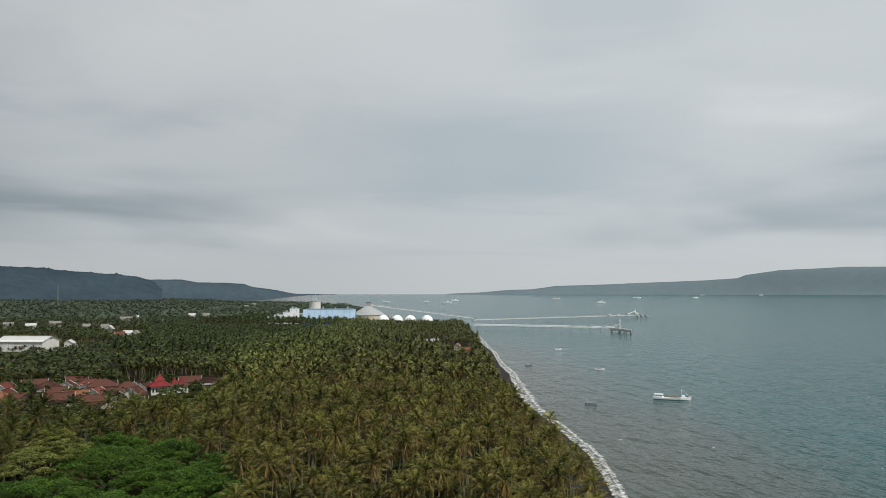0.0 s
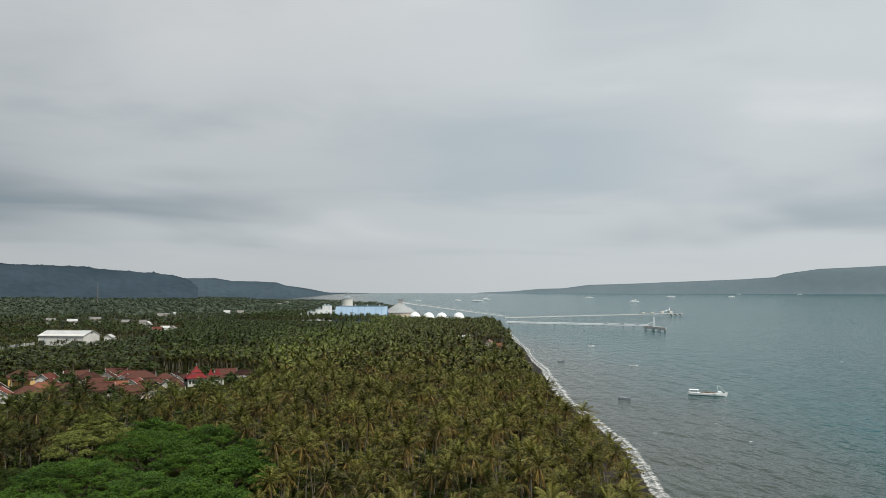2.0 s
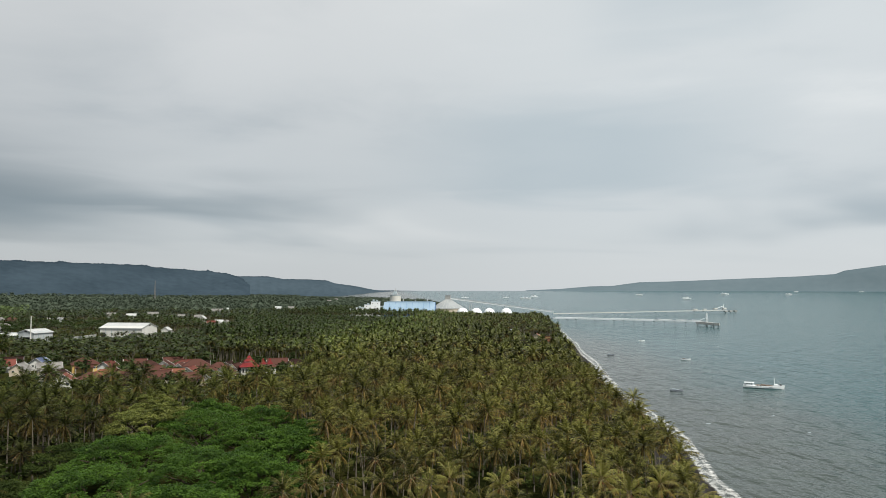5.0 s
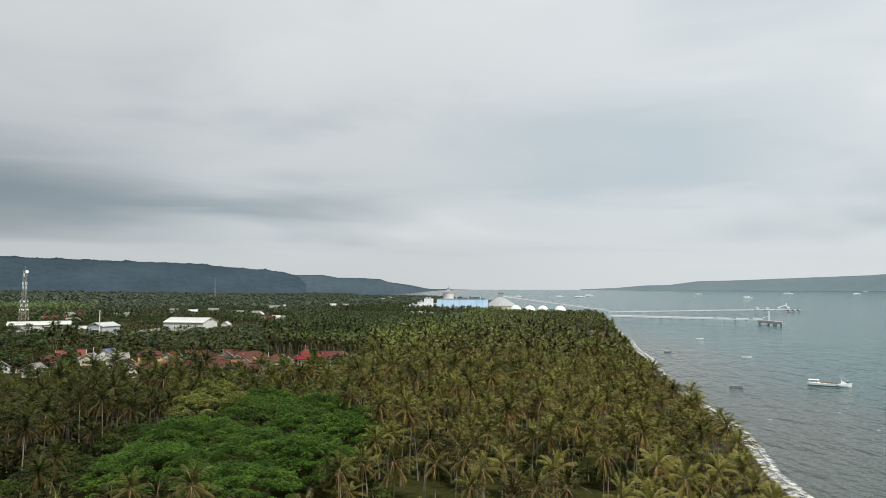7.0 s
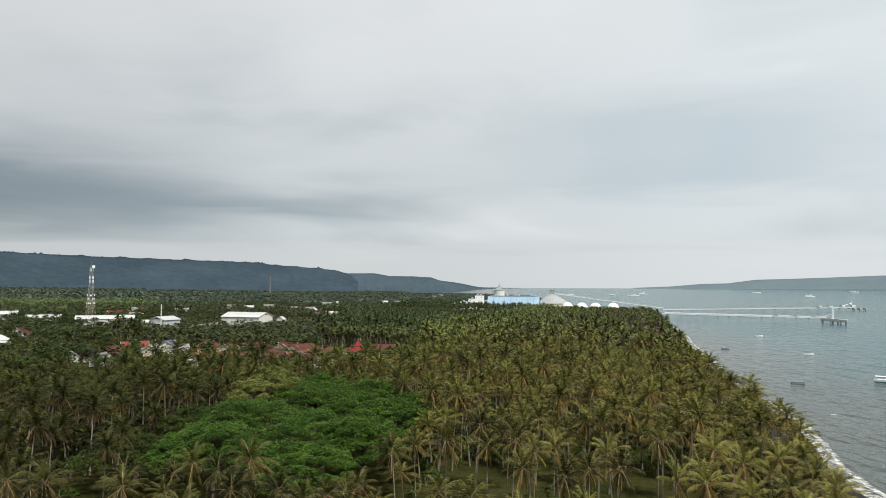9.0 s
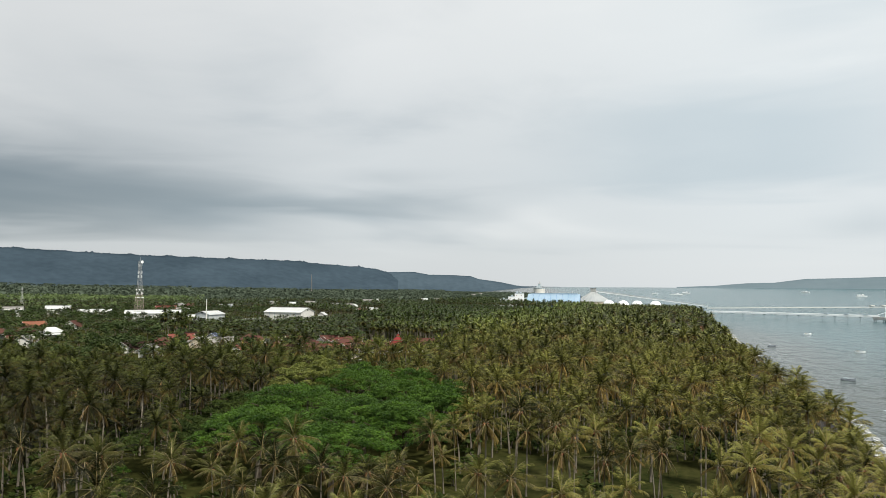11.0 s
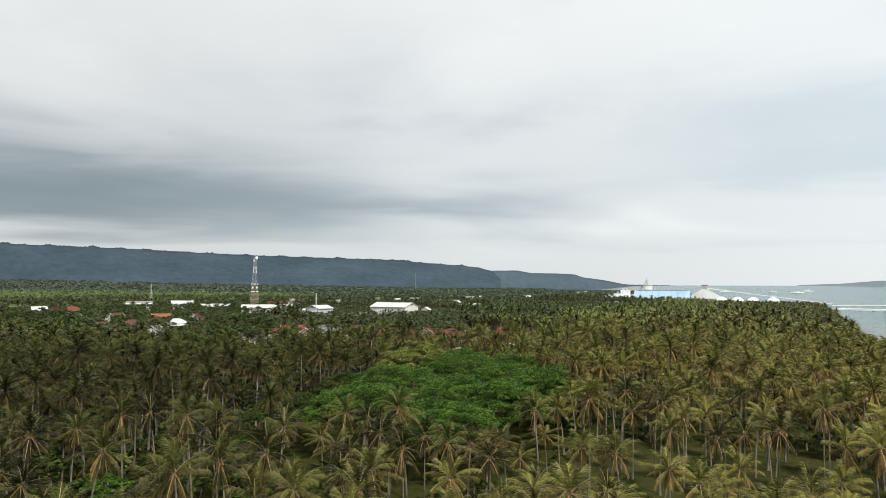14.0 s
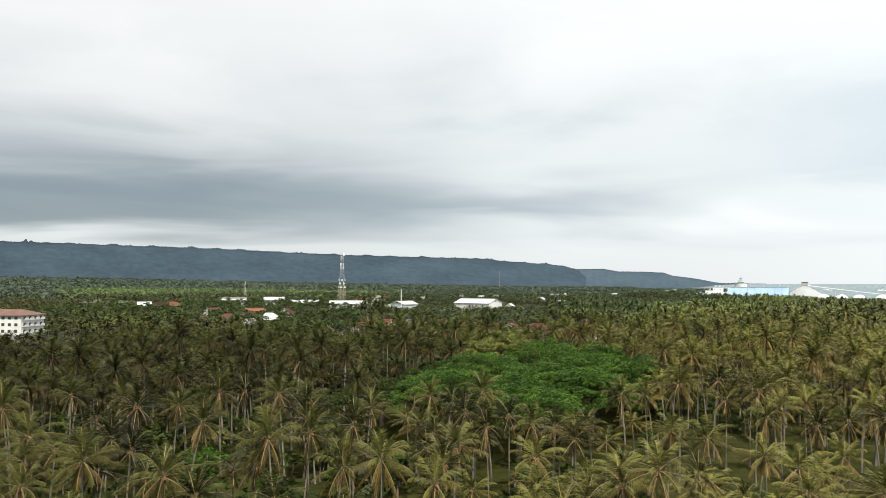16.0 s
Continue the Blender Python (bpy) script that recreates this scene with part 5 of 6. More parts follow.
# small pale sheds and houses seen among the far palms
for x, y, rz, w in ((-21, 655, 3, 20), (-8, 660, 10, 10), (19, 565, 4, 12), (12, 602, 80, 9),):
    house(x, y, rz, w * 0.62, 5.5, 4.8, "gable", "cream", "white" if y > 610 else "orange")
for x, y, rz, w, roof in PLAIN_HOUSES:
    house(x, y, rz, w, 7, 4.6, "gable", "white", roof)


for x, y, rz, w, k, wall, roof in ((-152, 308, 28, 13, "hip", "cream", "brown"), (-165, 318, 30, 10, "gable", "white", "orange"), (-116, 385, 20, 9, "hip", "cream", "orange"), (-113, 379, 100, 8, "gable", "white", "brown"),
                                   (-204, 353, 30, 11, "gable", "white", "brown"), (-178, 357, 34, 12, "hip", "white", "red"), (-168, 352, 28, 10, "gable", "cream", "brown"), (-161, 328, 95, 9, "gable", "white", "red"), (-196, 312, 36, 11, "hip", "white", "orange")):
    house(x, y, rz, w, 8, 3.2, k, wall, roof)
SCATTERED = ((-443, 368, 30, 10, 'hip', 'white', 'brown'), (-438, 384, 95, 9, 'gable', 'cream', 'red'), (-408, 363, 48, 12, 'gable', 'white', 'brown'), (-385, 354, 110, 8, 'hip', 'white', 'orange'), (-351, 278, 38, 11, 'gable', 'white', 'grey'), (-352, 299, 20, 10, 'gable', 'cream', 'brown'), (-394, 321, 30, 9, 'hip', 'white', 'red'), (-405, 311, 95, 12, 'gable', 'white', 'brown'), (-392, 339, 48, 8, 'gable', 'white', 'orange'), (-438, 343, 110, 11, 'hip', 'cream', 'grey'))
for x, y, rz, w, k, wall, roof in SCATTERED:
    house(x, y, rz, w * 0.72, 7, 2.8, k, wall, roof)
for x, y, w in ((-880, 3500, 20), (-620, 2300, 12), (-560, 2000, 12)):
    house(x, y, 12, w, 9, 3.5, "gable", "white", "grey", "far_shed")


# ---------- compound wall between workshop and warehouse ----------
def compound_wall(a, b):
    root = new("compound_wall")
    root.location = (*a, gz(*a))
    tagged(root, "long low pale concrete compound wall by the warehouse", "wall")
    d = Vector((b[0] - a[0], b[1] - a[1], gz(*b) - gz(*a)))
    n = max(2, int(d.length / 6))
    rot = math.degrees(math.atan2(d.y, d.x))
    for k in range(n):
        p = d * ((k + 0.5) / n)
        part("wall_panel", boxed(p.x, p.y, p.z + 0.9, d.length / n - 0.3, 0.18, 2.4, rot), M["concrete"], root)
    for k in range(n + 1):
        p = d * (k / n)
        part("wall_post", boxed(p.x, p.y, p.z + 1.0, 0.34, 0.34, 2.8, rot), M["white"], root)


compound_wall((-352, 500), (-352, 548))
compound_wall((-374, 472), (-402, 490))


# ---------- apartment block ----------
def apartment():
    x, y = -370, 162
    root = thing("apartment_block", x, y, gz(x, y) - 0.4, 25, "white five-storey apartment block with a brown hipped roof", "apartment building")
    part("wall", boxed(0, 0, 7.7, 46, 15, 15.8), M["white"], root)
    bm = bmesh.new()
    solid(bm, [(-24, -8.5, 15.5), (24, -8.5, 15.5), (24, 8.5, 15.5), (-24, 8.5, 15.5), (-18, 0, 18.0), (18, 0, 18.0), (-24, -8.5, 15.2), (24, -8.5, 15.2), (24, 8.5, 15.2), (-24, 8.5, 15.2)],
          [(0, 1, 5, 4), (1, 2, 5), (2, 3, 4, 5), (3, 0, 4), (6, 7, 8, 9), (0, 1, 7, 6), (1, 2, 8, 7), (2, 3, 9, 8), (3, 0, 6, 9)])
    part("roof", bm, M["roof_dusty"], root, "dusty reddish-brown tiled hipped roof")
    for f in range(5):
        for k in range(13):
            u, z = -20.4 + 3.4 * k, 1.8 + 3.1 * f
            win = part("window", boxed(u, -7.52, z, 1.7, 0.16, 1.5), M["concrete"], root)
            part("pane", boxed(u, -7.6, z, 1.45, 0.1, 1.25), M["glass"], win)
        for k in range(4):
            u, z = -5.4 + 3.6 * k, 1.8 + 3.1 * f
            win = part("window", boxed(23.02, u, z, 0.16, 1.6, 1.5), M["concrete"], root)
            part("pane", boxed(23.1, u, z, 0.1, 1.35, 1.25), M["glass"], win)
            bal = part("balcony", boxed(23.7, u, z - 0.95, 1.3, 2.6, 0.2), M["white"], root)
            part("parapet", boxed(24.3, u, z - 0.45, 0.12, 2.6, 0.9), M["white"], bal)


apartment()


# ---------- lattice towers ----------
def lattice(name, x, y, z, height, base, top, bays, label, bands=("hull", "redsteel"), r=0.085):
    root = thing(name, x, y, z, 18, label, "tower")
    wid = [base + (top - base) * min(1.0, (k / bays) / 0.8) for k in range(bays + 1)]
    for sx_, sy_ in ((-1, -1), (1, -1), (1, 1), (-1, 1)):
        for k in range(bays):
            z0, z1 = height * k / bays, height * (k + 1) / bays
            part("leg", barred((sx_ * wid[k] / 2, sy_ * wid[k] / 2, z0), (sx_ * wid[k + 1] / 2, sy_ * wid[k + 1] / 2, z1), r, n=5), M[bands[4 <= k < 7]], root)
    for k in range(bays):
        z0, z1 = height * k / bays, height * (k + 1) / bays
        a, b = wid[k] / 2, wid[k + 1] / 2
        m = M[bands[4 <= k < 7]]
        for s in (-1, 1):
            bm = bmesh.new()
            bar(bm, (-a, s * a, z0), (b, s * b, z1), r * 0.6, n=4)
            bar(bm, (a, s * a, z0), (-b, s * b, z1), r * 0.6, n=4)
            part("cross_brace", bm, m, root)
            bm = bmesh.new()
            bar(bm, (s * a, -a, z0), (s * b, b, z1), r * 0.6, n=4)
            bar(bm, (s * a, a, z0), (s * b, -b, z1), r * 0.6, n=4)
            part("cross_brace", bm, m, root)
        bm = bmesh.new()
        for p, q in (((-b, -b), (b, -b)), ((b, -b), (b, b)), ((b, b), (-b, b)), ((-b, b), (-b, -b))):
            bar(bm, (*p, z1), (*q, z1), r * 0.6, n=4)
        part("ring", bm, m, root)
    return root


tower = lattice("telecom_tower", -360, 405, 4.5, 52, 7.0, 1.7, 13, "red and white steel lattice telecom tower with antennas", ("concrete", "redsteel"), 0.065)
for k, (hz, n, rr) in enumerate(((26, 5, 2.3), (29, 4, 2.1), (31.5, 4, 2.0), (41, 4, 1.5), (43.5, 4, 1.4), (49, 3, 1.2))):
    for j in range(n):
        a = j * 6.2832 / n + k
        if k in (0, 2) or (k == 1 and j < 2):
            bm = barred((math.cos(a) * rr, math.sin(a) * rr, hz), (math.cos(a) * (rr + 0.5), math.sin(a) * (rr + 0.5), hz), 0.38, 0.5, 12)
            part("drum_antenna", bm, M["hull"], tower, "white drum antenna")
        else:
            part("panel_antenna", boxed(math.cos(a) * rr, math.sin(a) * rr, hz, 0.26, 0.26, 2.0, math.degrees(a)), M["hull"], tower, "white panel antenna")
part("dish_antenna", barred((1.3, -0.6, 51.2), (1.7, -0.9, 51.2), 0.95, 1.1, 16), M["hull"], tower, "white round dish antenna")
part("lightning_rod", barred((0, 0, 52), (0, 0, 55), 0.08, 0.03, 5), M["steel"], tower)
lattice("far_mast", -1090, 1985, 18, 54, 3.6, 1.0, 9, "slim grey lattice mast on the far plain", ("roof_grey", "roof_grey"), 0.24)
lattice("small_mast", -700, 605, 12, 24, 3.0, 0.9, 6, "short grey lattice mast behind the sheds", ("steel", "steel"), 0.05)
chim = thing("flue_stack", -352, 470, 6, 0, "tall thin white flue stack beside the grey workshop", "chimney")
part("flue_pipe", barred((0, 0, 0), (0, 0, 22), 0.45, 0.32, 12), M["white"], chim)
part("stack_cap", barred((0, 0, 22), (0, 0, 22.5), 0.45, 0.45, 12), M["steel"], chim)


# ---------- cement works by the shore ----------
def blue_store():
    x, y = -166, 1030
    root = thing("blue_store_hall", x, y, gz(x, y), 5, "very long hall with bright blue corrugated roof and walls", "warehouse")
    w, d, h, top = 76.0, 40.0, 10.5, 23.0
    bm = bmesh.new()
    p = [(-w / 2, -d / 2, -1), (w / 2, -d / 2, -1), (w / 2, d / 2, -1), (-w / 2, d / 2, -1), (-w / 2, -d / 2, h), (w / 2, -d / 2, h), (w / 2, d / 2, h), (-w / 2, d / 2, h), (-w / 2, 0, top - 0.3), (w / 2, 0, top - 0.3)]
    solid(bm, p, [(0, 1, 5, 4), (2, 3, 7, 6), (0, 3, 2, 1), (1, 2, 6, 9, 5), (3, 0, 4, 8, 7), (4, 5, 9, 8), (6, 7, 8, 9)])
    part("wall", bm, M["blue_dark"], root, "deep blue sheet wall")
    n = 9
    for k in range(n):
        u0, u1 = -w / 2 + w * k / n, -w / 2 + w * (k + 1) / n - 0.35
        for s in (-1, 1):
            bm = bmesh.new()
            solid(bm, [(u0, s * (d / 2 + 1), h - 0.5), (u1, s * (d / 2 + 1), h - 0.5), (u1, 0, top), (u0, 0, top), (u0, s * (d / 2 + 1), h - 0.9), (u1, s * (d / 2 + 1), h - 0.9), (u1, 0, top - 0.4), (u0, 0, top - 0.4)],
                  [(0, 1, 2, 3), (4, 5, 6, 7), (0, 1, 5, 4), (2, 3, 7, 6), (0, 3, 7, 4), (1, 2, 6, 5)])
            part("roof_panel", bm, M["blue"], root, "bright blue corrugated roof panel")
    part("ridge_vent", boxed(0, 0, top + 0.5, w * 0.9, 2.0, 1.2), M["blue"], root)
    for k in range(4):
        part("roof_fan", barred((-28 + 18 * k, 2, top + 0.6), (-28 + 18 * k, 2, top + 3.0 + (k % 2)), 0.7, 0.9, 10), M["steel"], root)


blue_store()


def cone_store():
    x, y = -126, 1190
    root = thing("cone_store", x, y, gz(x, y), 0, "wide pale conical stockpile store with a head house", "storage dome")
    part("ring_wall", barred((0, 0, -1), (0, 0, 11.5), 27.0, 27.0, 48), M["cream"], root)
    bm = bmesh.new()
    bmesh.ops.create_cone(bm, cap_ends=True, segments=48, radius1=28.2, radius2=4.2, depth=15.0, matrix=pose(0, 0, 18.8))
    part("cone_roof", bm, M["cone"], root, "pale ribbed conical roof")
    for k in range(24):
        a = k * 6.2832 / 24
        part("roof_rib", barred((math.cos(a) * 28.2, math.sin(a) * 28.2, 11.5), (math.cos(a) * 4.2, math.sin(a) * 4.2, 26.5), 0.18, 0.18, 4), M["roof_white"], root)
    part("head_house", boxed(0, 0, 29.4, 8.5, 7.0, 6.0), M["concrete"], root, "grey box-shaped head house")
    part("head_roof", boxed(0, 0, 32.6, 9.5, 8.0, 0.5), M["roof_grey"], root)


cone_store()
for k, (x, y) in enumerate(((-86, 1012), (-66, 1012), (-47, 1010), (-23, 1018))):
    root = thing("round_silo_dome", x, y, gz(x, y), 0, "white domed storage silo beside the cone store", "storage dome", "white domes")
    part("ring_wall", barred((0, 0, -1), (0, 0, 8.6), 8.2, 8.2, 32), M["white"], root)
    bm = bmesh.new()
    bmesh.ops.create_uvsphere(bm, u_segments=32, v_segments=16, radius=8.2, matrix=pose(0, 0, 8.6) @ Matrix.Diagonal((1, 1, 0.98, 1)))
    bmesh.ops.bisect_plane(bm, geom=bm.verts[:] + bm.edges[:] + bm.faces[:], plane_co=(0, 0, 8.55), plane_no=(0, 0, 1), clear_inner=True)
    part("dome", bm, M["hull"], root, "smooth white dome", True)
    part("dome_hatch", barred((0, 0, 16.4), (0, 0, 17.2), 1.1, 1.1, 14), M["pale"], root)


def plant_block():
    x, y = -226, 1050
    root = thing("plant_building", x, y, gz(x, y), 12, "stepped white plant building beside the blue hall", "factory building")
    for n, a, wins in (("tower_block", (4, 0, 11.0, 14, 12, 23), ((0.2, 3), (0.7, 3), (0.45, 8))), ("middle_block", (-8, 0, 8.5, 10, 12, 18), ((0.3, 2.5), (0.75, 5))),
                       ("low_block", (-19, 1, 6.5, 13, 10, 14), ((0.25, 2.2), (0.5, 2.2), (0.8, 4))), ("end_block", (-31, 1, 5.5, 8, 9, 12), ((0.5, 2.5),))):
        b = part(n, boxed(*a), M["hull"], root)
        part("roof_slab", boxed(a[0], a[1], a[2] + a[5] / 2 + 0.2, a[3] + 0.8, a[4] + 0.8, 0.4), M["pale"], b)
        for u, dn in wins:
            part("window", boxed(a[0] - a[3] / 2 + a[3] * u, a[1] - a[4] / 2 - 0.05, a[2] + a[5] / 2 - dn, 1.4, 0.2, 1.0), M["roof_grey"], b)
    for u, h in ((1, 3), (6, 2.2), (-7, 2.5), (-20, 2)):
        part("roof_hutch", boxed(u, 0, (22.5 if u > 0 else 17.5 if u > -10 else 13.5) + h / 2, 3, 4, h), M["pale"], root)
    part("duct", barred((9, 0, 14), (24, -6, 17), 0.9, 0.9, 10), M["pale"], root)
    x, y = -252, 1382
    s = thing("cement_silo", x, y, gz(x, y), 0, "tall round pale concrete silo with a filter house on top", "silo")
    part("barrel", barred((0, 0, -1), (0, 0, 30), 11.0, 11.0, 36), M["white"], s)
    part("rim", barred((0, 0, 30), (0, 0, 30.8), 11.4, 11.4, 36), M["pale"], s)
    part("filter_house", boxed(-0.5, 0, 33.2, 8.5, 7, 5.0), M["pale"], s)
    part("filter_tower", boxed(0.3, 0, 37.6, 4.6, 4.6, 4.4), M["pale"], s)
    part("filter_cap", boxed(0.3, 0, 40.0, 5.4, 5.4, 0.5), M["steel"], s)
    part("vent_pipe", barred((0.6, 0, 40), (0.6, 0, 44.5), 0.7, 0.5, 8), M["steel"], s)
    part("side_duct", barred((4.5, 0, 31), (2.0, 0, 38), 0.6, 0.6, 8), M["steel"], s)
    part("handrail", barred((0, 0, 31.6), (0, 0, 31.8), 11.2, 11.2, 36), M["steel"], s)


plant_block()


# ---------- conveyor and jetties ----------
def span_line(name, a, b, label, pylons, width=3.2, depth=2.6, mat="pale"):
    root = new(name)
    tagged(root, label, "conveyor")
    root.location = a
    d = Vector(b) - Vector(a)
    m = d.to_track_quat("X", "Z").to_matrix().to_4x4()
    bm = bmesh.new()
    bmesh.ops.create_cube(bm, size=1.0, matrix=Matrix.Translation(d / 2) @ m @ Matrix.Diagonal((d.length, width, depth, 1)))
    part("gallery", bm, M[mat], root)
    bm = bmesh.new()
    bmesh.ops.create_cube(bm, size=1.0, matrix=Matrix.Translation(d / 2 + Vector((0, 0, depth / 2 + 0.2))) @ m @ Matrix.Diagonal((d.length, width + 0.6, 0.3, 1)))
    part("gallery_roof", bm, M["roof_white"], root)
    for k in range(pylons):
        p = d * ((k + 0.6) / pylons)
        bm = bmesh.new()
        for s in (-1, 1):
            bar(bm, (p.x + s * 2.6, p.y, -a[2]), (p.x + s * 1.2, p.y, p.z - 1), 0.35, n=5)
        bar(bm, (p.x - 2, p.y, p.z * 0.5 - a[2] * 0.5), (p.x + 2, p.y, p.z * 0.5 - a[2] * 0.5), 0.3, n=4)
        part("trestle", bm, M["steel"], root)


span_line("conveyor", (-122, 1190, 31), (52, 1182, 9), "long sloping pale conveyor gallery down to the jetty", 3, 3.0, 1.9, "hull")


def jetty(a, b, n_piles, label, rise=0.0, mat="pale", rail="hull"):
    root = new("jetty")
    root.location = (*a, rise)
    tagged(root, label, "jetty")
    d = Vector((b[0] - a[0], b[1] - a[1], 0))
    side = Vector((-d.y, d.x, 0)).normalized()
    rot = math.degrees(math.atan2(d.y, d.x))
    part("deck", boxed(d.x / 2, d.y / 2, 4.3, d.length, 4.5, 0.7, rot), M[mat], root)
    c = d / 2 + side * 1.4
    part("conveyor_gallery", boxed(c.x, c.y, 5.9, d.length * 0.98, 2.0, 1.2, rot), M[mat], root, "pale conveyor gallery along the deck")
    c = d / 2 - side * 2.1
    part("handrail", boxed(c.x, c.y, 5.3, d.length, 0.12, 1.0, rot), M[rail], root)
    for k in range(n_piles):
        p = d * ((k + 0.5) / n_piles)
        bm = bmesh.new()
        for s in (-1.7, 1.7):
            q = p + side * s
            bar(bm, (q.x, q.y, -4), (q.x + side.x * s * -0.1, q.y, 4.0), 0.09, n=8)
        box(bm, p.x, p.y, 3.6, 1.8, 4.6, 0.8, rot)
        part("pile_bent", bm, M["pile"], root, "concrete pile bent")
    return root, d, side, rot


j1, d1, s1, r1 = jetty((44, 1012), (228, 930), 15, "long concrete jetty with a pale conveyor above the sea", 1.0, "hull")
for off, (w, dd, h) in ((0.0, (13, 9, 1.4)), (11.0, (8, 7, 1.2)), (21.0, (8, 6, 1.2))):
    c = d1 + d1.normalized() * off - s1 * (off * 1.2)
    part("platform", boxed(c.x, c.y, 3.0, w, dd, h + 2.0, r1, 0.2), M["concrete"], j1, "concrete loading platform")
    for ux in (-0.35, 0.35):
        for uy in (-0.35, 0.35):
            part("platform_pile", barred((c.x + w * ux, c.y + dd * uy, -4), (c.x + w * ux, c.y + dd * uy, 3.6), 0.4, 0.4, 8), M["pile"], j1)
c = d1 + d1.normalized() * 6
bm = bmesh.new()
for ux, uy in ((-0.9, -0.9), (0.9, -0.9), (0.9, 0.9), (-0.9, 0.9)):
    bar(bm, (c.x + ux, c.y + uy, 4), (c.x + ux * 0.5, c.y + uy * 0.5, 15), 0.28, n=5)
for hz in (6.5, 8.5, 10.5, 12.5):
    box(bm, c.x, c.y, hz, 1.5, 1.5, 0.25)
part("loader_tower", bm, M["hull"], j1, "white steel ship-loader tower")
part("loader_cab", boxed(c.x, c.y, 15.4, 1.3, 1.3, 1.4), M["hull"], j1)
part("loader_boom", barred((c.x - 7, c.y + 3, 7), (c.x, c.y, 10), 0.4, 0.4, 6), M["hull"], j1)
for k in (0.72, 0.83, 0.93):
    c = d1 * k - s1 * 0.4
    part("deck_house", boxed(c.x, c.y, 7.0, 4.5, 3, 1.5, r1), M["pale"], j1)

j2, d2, s2, r2 = jetty((50, 1183), (392, 1416), 17, "farther concrete jetty with a ship loader at its head", 0.6, "jetty_grey", "white")
for off in (0.0, 13.0, 27.0):
    c = d2 + d2.normalized() * off
    part("platform", boxed(c.x, c.y, 3.0, 7.0, 5.0, 3.0, r2, 0.2), M["concrete"], j2, "concrete mooring platform")
    part("platform_pile", barred((c.x, c.y, -4), (c.x, c.y, 3.6), 0.7, 0.7, 10), M["concrete"], j2)
for k, h in ((0.80, 2), (0.86, 1.6), (0.93, 2.6), (0.99, 3)):
    c = d2 * k
    part("deck_house", boxed(c.x, c.y, 7 + h / 2, 8, 5, h, r2), M["white"], j2)
c = d2 * 0.985
part("loader_boom", barred((c.x - 16, c.y - 10, 9), (c.x, c.y, 13), 0.5, 0.5, 6), M["hull"], j2)
part("loader_tower", barred((c.x, c.y, 6), (c.x, c.y, 17), 1.1, 0.5, 8), M["hull"], j2, "white steel ship-loader tower")


# ---------- vessels ----------
def hull_bm(length, beam, depth_, sheer=0.8, fine_=0.65):
    """Bow at +x. Sections from stern to bow, closed by a deck."""
    bm = bmesh.new()
    rows_ = []
    for k in range(13):
        u = k / 12
        half = beam / 2 * (0.80 + 0.2 * min(1, u * 4)) * (1 - max(0, (u - fine_) / (1 - fine_)) ** 2.0 * 0.96)
        up = depth_ + sheer * (max(0, u - 0.5) * 2) ** 2 + 0.25 * sheer * (1 - min(1, u * 4))
        x = -length / 2 + length * u
        rows_.append([bm.verts.new(p) for p in ((x + (0.13 * length * max(0, u - 0.8)), -half, up), (x, -half * 0.97, 0.3 * depth_), (x, -half * 0.45, -0.5), (x, half * 0.45, -0.5), (x, half * 0.97, 0.3 * depth_), (x + (0.13 * length * max(0, u - 0.8)), half, up))])
    for p, q in zip(rows_, rows_[1:]):
        for i in range(5):
            bm.faces.new((p[i], p[i + 1], q[i + 1], q[i]))
        bm.faces.new((p[5], p[0], q[0], q[5]))
    bm.faces.new(rows_[0])
    bm.faces.new(rows_[-1])
    bmesh.ops.recalc_face_normals(bm, faces=bm.faces)
    return bm


def coaster(x, y, rz):
    root = thing("cargo_boat", x, y, 0, rz, "white wooden cargo boat with open brown hold and mast", "boat")
    part("hull", hull_bm(18, 4.4, 1.15, 0.75, 0.5), M["hull"], root, "white painted hull")
    bm = bmesh.new()
    rc = random.Random(5)
    for k in range(16):
        box(bm, -2.6 + 0.42 * k, rc.uniform(-0.7, 0.7), 1.2, rc.uniform(0.7, 1.5), rc.uniform(1.0, 1.9), 0.5 + rc.uniform(0.2, 0.8) * math.sin(math.pi * (k + 1) / 17), rc.uniform(0, 60), 0.06)
    part("hold", bm, M["cargo"], root, "open hold heaped with brown cargo")
    for s in (-1, 1):
        part("bulwark", boxed(-0.8, s * 1.98, 1.08, 11, 0.14, 0.32), M["hull"], root)
    part("deck_house", boxed(-6.2, 0, 1.7, 3.2, 2.8, 1.4, 0, 0.08), M["hull"], root)
    for k in range(3):
        for s in (-1, 1):
            part("window", boxed(-7.2 + 1.0 * k, s * 1.42, 1.95, 0.55, 0.08, 0.42), M["glass"], root)
    part("canopy", boxed(-6.3, 0, 2.5, 4.6, 3.3, 0.14), M["hull"], root)
    for sx_ in (-8.3, -4.3):
        for s in (-1.5, 1.5):
            part("canopy_post", barred((sx_, s, 1.0), (sx_, s, 2.45), 0.07, 0.07, 6), M["hull"], root)
    part("mast", barred((5.0, 0, 1.0), (4.8, 0, 5.0), 0.2, 0.12, 8), M["hull"], root)
    part("bow_winch", boxed(7.6, 0, 1.95, 0.9, 0.8, 0.7, 0, 0.1), M["dark"], root, "dark winch on the bow")
    part("bow_locker", boxed(5.6, 0, 1.75, 1.7, 2.0, 0.9, 0, 0.08), M["hull"], root)
    for s in (-1, 1):
        part("stay", barred((5.2, 0, 5.1), (8.0, s * 0.5, 2.1), 0.03, 0.03, 4), M["steel"], root)


coaster(115.5, 357.5, -17)


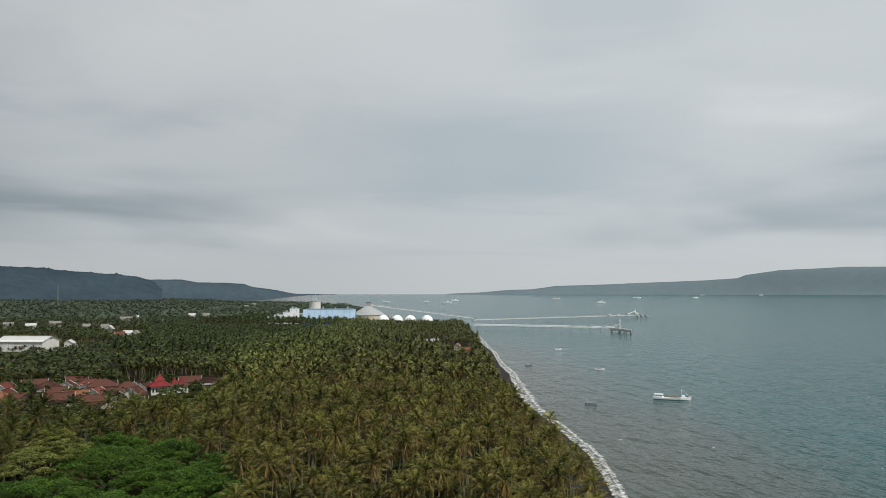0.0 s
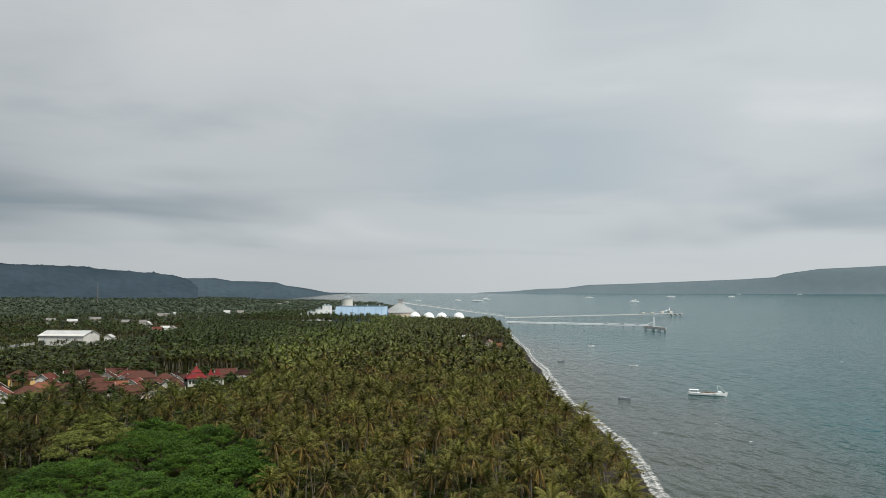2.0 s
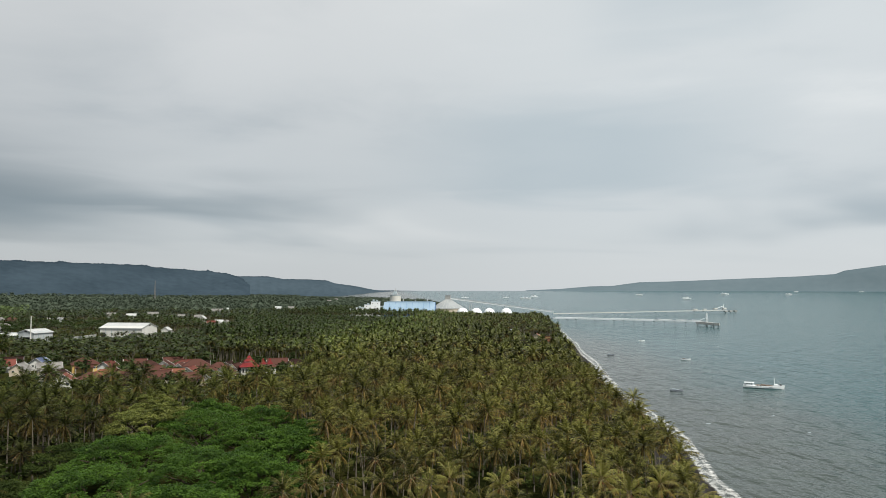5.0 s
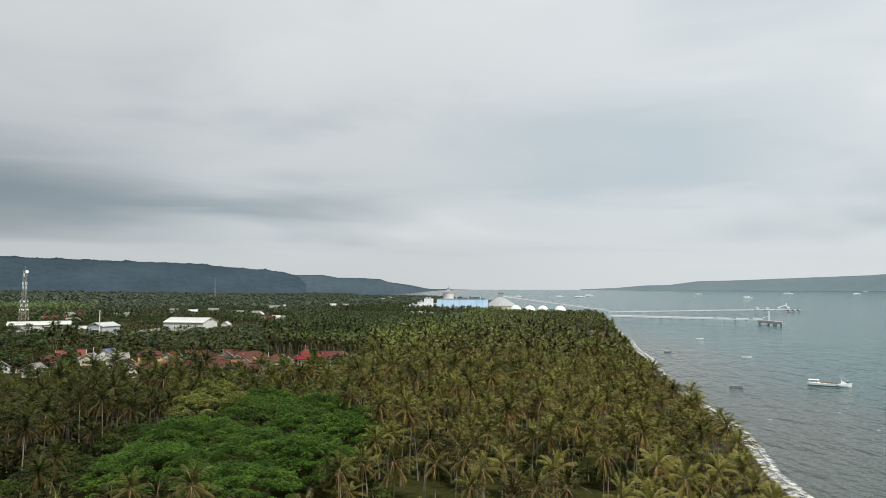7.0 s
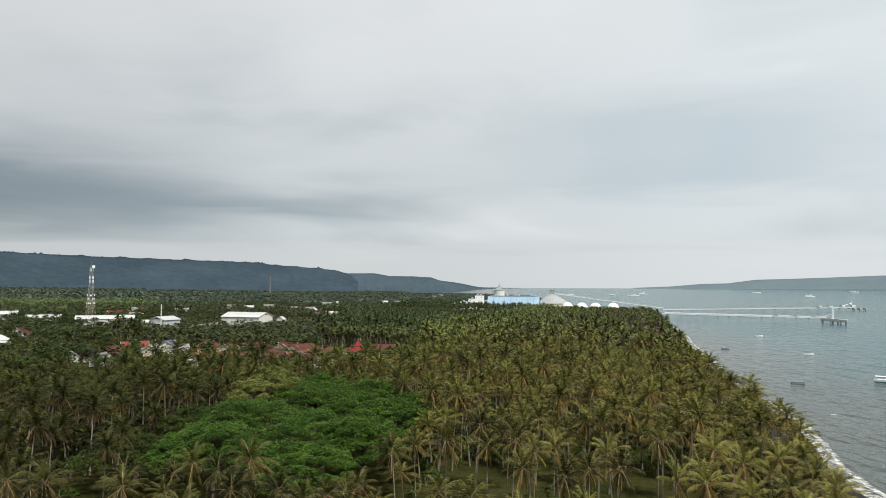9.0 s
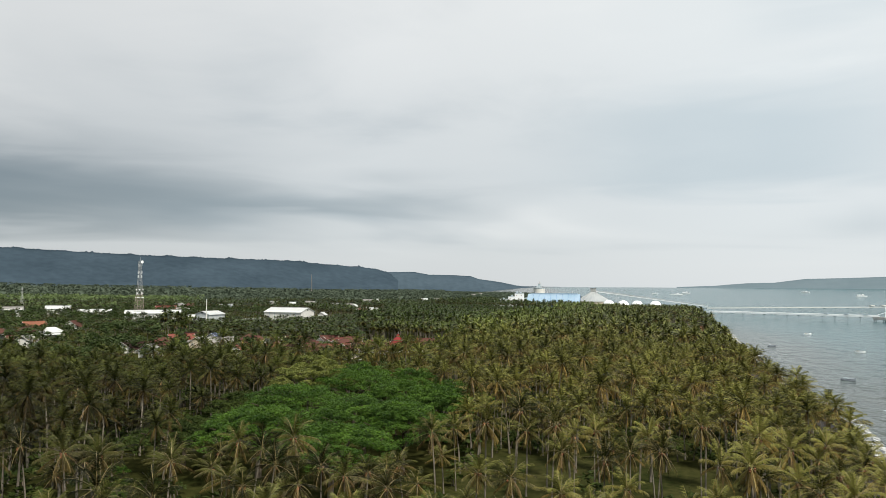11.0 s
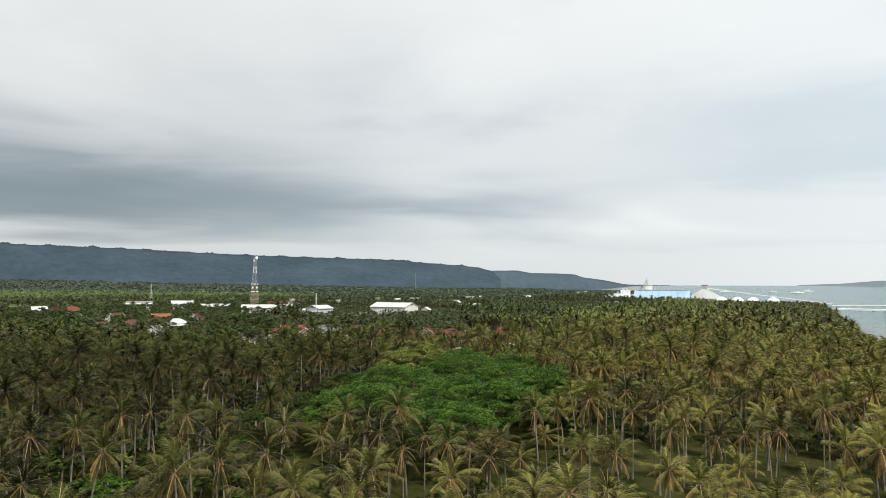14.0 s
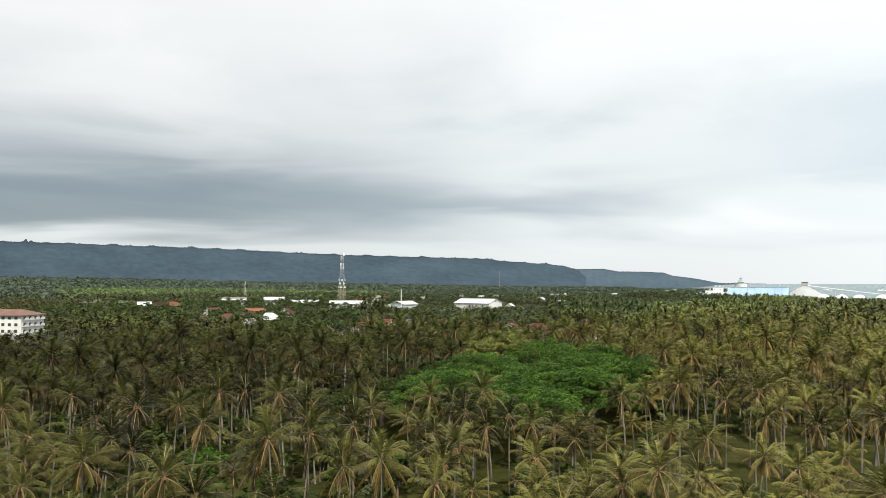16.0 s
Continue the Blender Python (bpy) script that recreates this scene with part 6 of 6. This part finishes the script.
def outrigger(x, y, rz, length=9.0, pale=True):
    root = thing("outrigger_boat", x, y, 0, rz, f"small {'white' if pale else 'grey wooden'} outrigger fishing boat at anchor", "boat", "fishing boats")
    part("hull", hull_bm(length, 1.2, 0.7, 0.5, 0.7), M["hull"] if pale else M["wood"], root)
    for s in (-1, 1):
        part("outrigger_float", barred((-length * 0.4, s * 1.6, 0.12), (length * 0.4, s * 1.6, 0.12), 0.14, 0.10, 6), M["hull"] if pale else M["wood"], root)
    for u in (-length * 0.25, length * 0.22):
        part("outrigger_arm", barred((u, -1.7, 0.35), (u, 1.7, 0.35), 0.07, 0.07, 5), M["wood"], root)
    part("engine_box", boxed(-length * 0.18, 0, 0.85, 1.4, 0.8, 0.5), M["cargo"] if pale else M["pale"], root)
    part("deck_board", boxed(0, 0, 0.74, length * 0.5, 0.7, 0.08), M["pale"], root)


outrigger(71.5, 343, -12, 5.6, False)
outrigger(109, 491, -20, 6.2, True)
outrigger(108, 660, 5, 5.8, True)
outrigger(63, 519, 0, 5.0, False)


def ship(azim, dist, length, rz, label, tall=1.0):
    x, y = math.sin(radians(azim)) * dist, math.cos(radians(azim)) * dist
    root = thing("ferry", x, y, float(rise(np.hypot(x, y))), rz, label, "ship", "ships in the strait")
    part("hull", hull_bm(length, length * 0.2, length * 0.075, length * 0.03), M["hull"], root)
    part("superstructure", boxed(-length * 0.08, 0, length * 0.12 * tall, length * 0.62, length * 0.15, length * 0.09 * tall), M["hull"], root)
    part("bridge", boxed(length * 0.12, 0, length * 0.185 * tall, length * 0.16, length * 0.14, length * 0.05), M["hull"], root)
    for k in range(6):
        part("window_row", boxed(-length * 0.33 + length * 0.1 * k, -length * 0.076, length * 0.13 * tall, length * 0.05, 0.3, length * 0.02), M["glass"], root)
    part("funnel", barred((-length * 0.22, 0, length * 0.16), (-length * 0.22, 0, length * 0.25), length * 0.03, length * 0.025, 10), M["pale"], root)
    part("mast", barred((length * 0.1, 0, length * 0.2), (length * 0.1, 0, length * 0.32), length * 0.006, length * 0.004, 5), M["steel"], root)


for a, dist, ln, tall in ((9.19, 3500, 36, 0.7), (12.7, 2900, 36, 1.3), (15.44, 3700, 42, 0.6), (19.8, 3700, 32, 0.9), (24.4, 4400, 26, 0.7), (20.3, 4400, 24, 0.6), (0.27, 2900, 46, 0.6), (0.97, 3150, 34, 1.2), (-4.65, 3000, 30, 0.8), (-1.34, 3000, 26, 1.2)):
    ship(a, dist, ln, 3, "white inter-island ferry far out on the strait", tall)


def whitecaps():
    """Short torn crests of white water, scattered over the bay."""
    r = np.random.default_rng(77)
    v, f = [], []
    for _ in range(40):
        q = r.uniform(120, 1100)
        a = np.radians(r.uniform(6, 38))
        x, y = math.sin(a) * q, math.cos(a) * q
        if x < coast(y) + 18:
            continue
        ln, wd, turn_ = r.uniform(0.3, 0.9), r.uniform(0.15, 0.4), radians(r.uniform(-60, 20))
        n = 7
        up_ = [(x + math.cos(turn_) * ln * (k / (n - 1) - 0.5) * 2 - math.sin(turn_) * wd * r.uniform(0.2, 1.0) * math.sin(math.pi * (k + 0.3) / n) * sg, y + math.sin(turn_) * ln * (k / (n - 1) - 0.5) * 2 + math.cos(turn_) * wd * r.uniform(0.2, 1.0) * math.sin(math.pi * (k + 0.3) / n) * sg, 0.12 + 0.1 * (sg > 0)) for sg in (1, -1) for k in range(n)]
        b = len(v)
        v += up_
        f += [(b + k, b + k + 1, b + n + k + 1, b + n + k) for k in range(n - 1)]
    return tagged(link_mesh("whitecaps", np_mesh("whitecaps", v, f, [M["pale"]])), "scattered white wave crests on the bay", "waves", kind="stuff")


whitecaps()


# ---------- power poles by the village ----------
for x, y in ((-285, 352), (-262, 352), (-232, 350), (-205, 352), (-176, 352), (-148, 372)):
    root = thing("utility_pole", x, y, gz(x, y), 30, "thin grey concrete utility pole behind the houses", "utility pole", "village poles")
    part("pole", barred((0, 0, -0.3), (0, 0, 8.6), 0.13, 0.08, 8), M["bark"], root)
    part("cross_arm", boxed(0, 0, 8.0, 1.4, 0.1, 0.1), M["bark"], root)
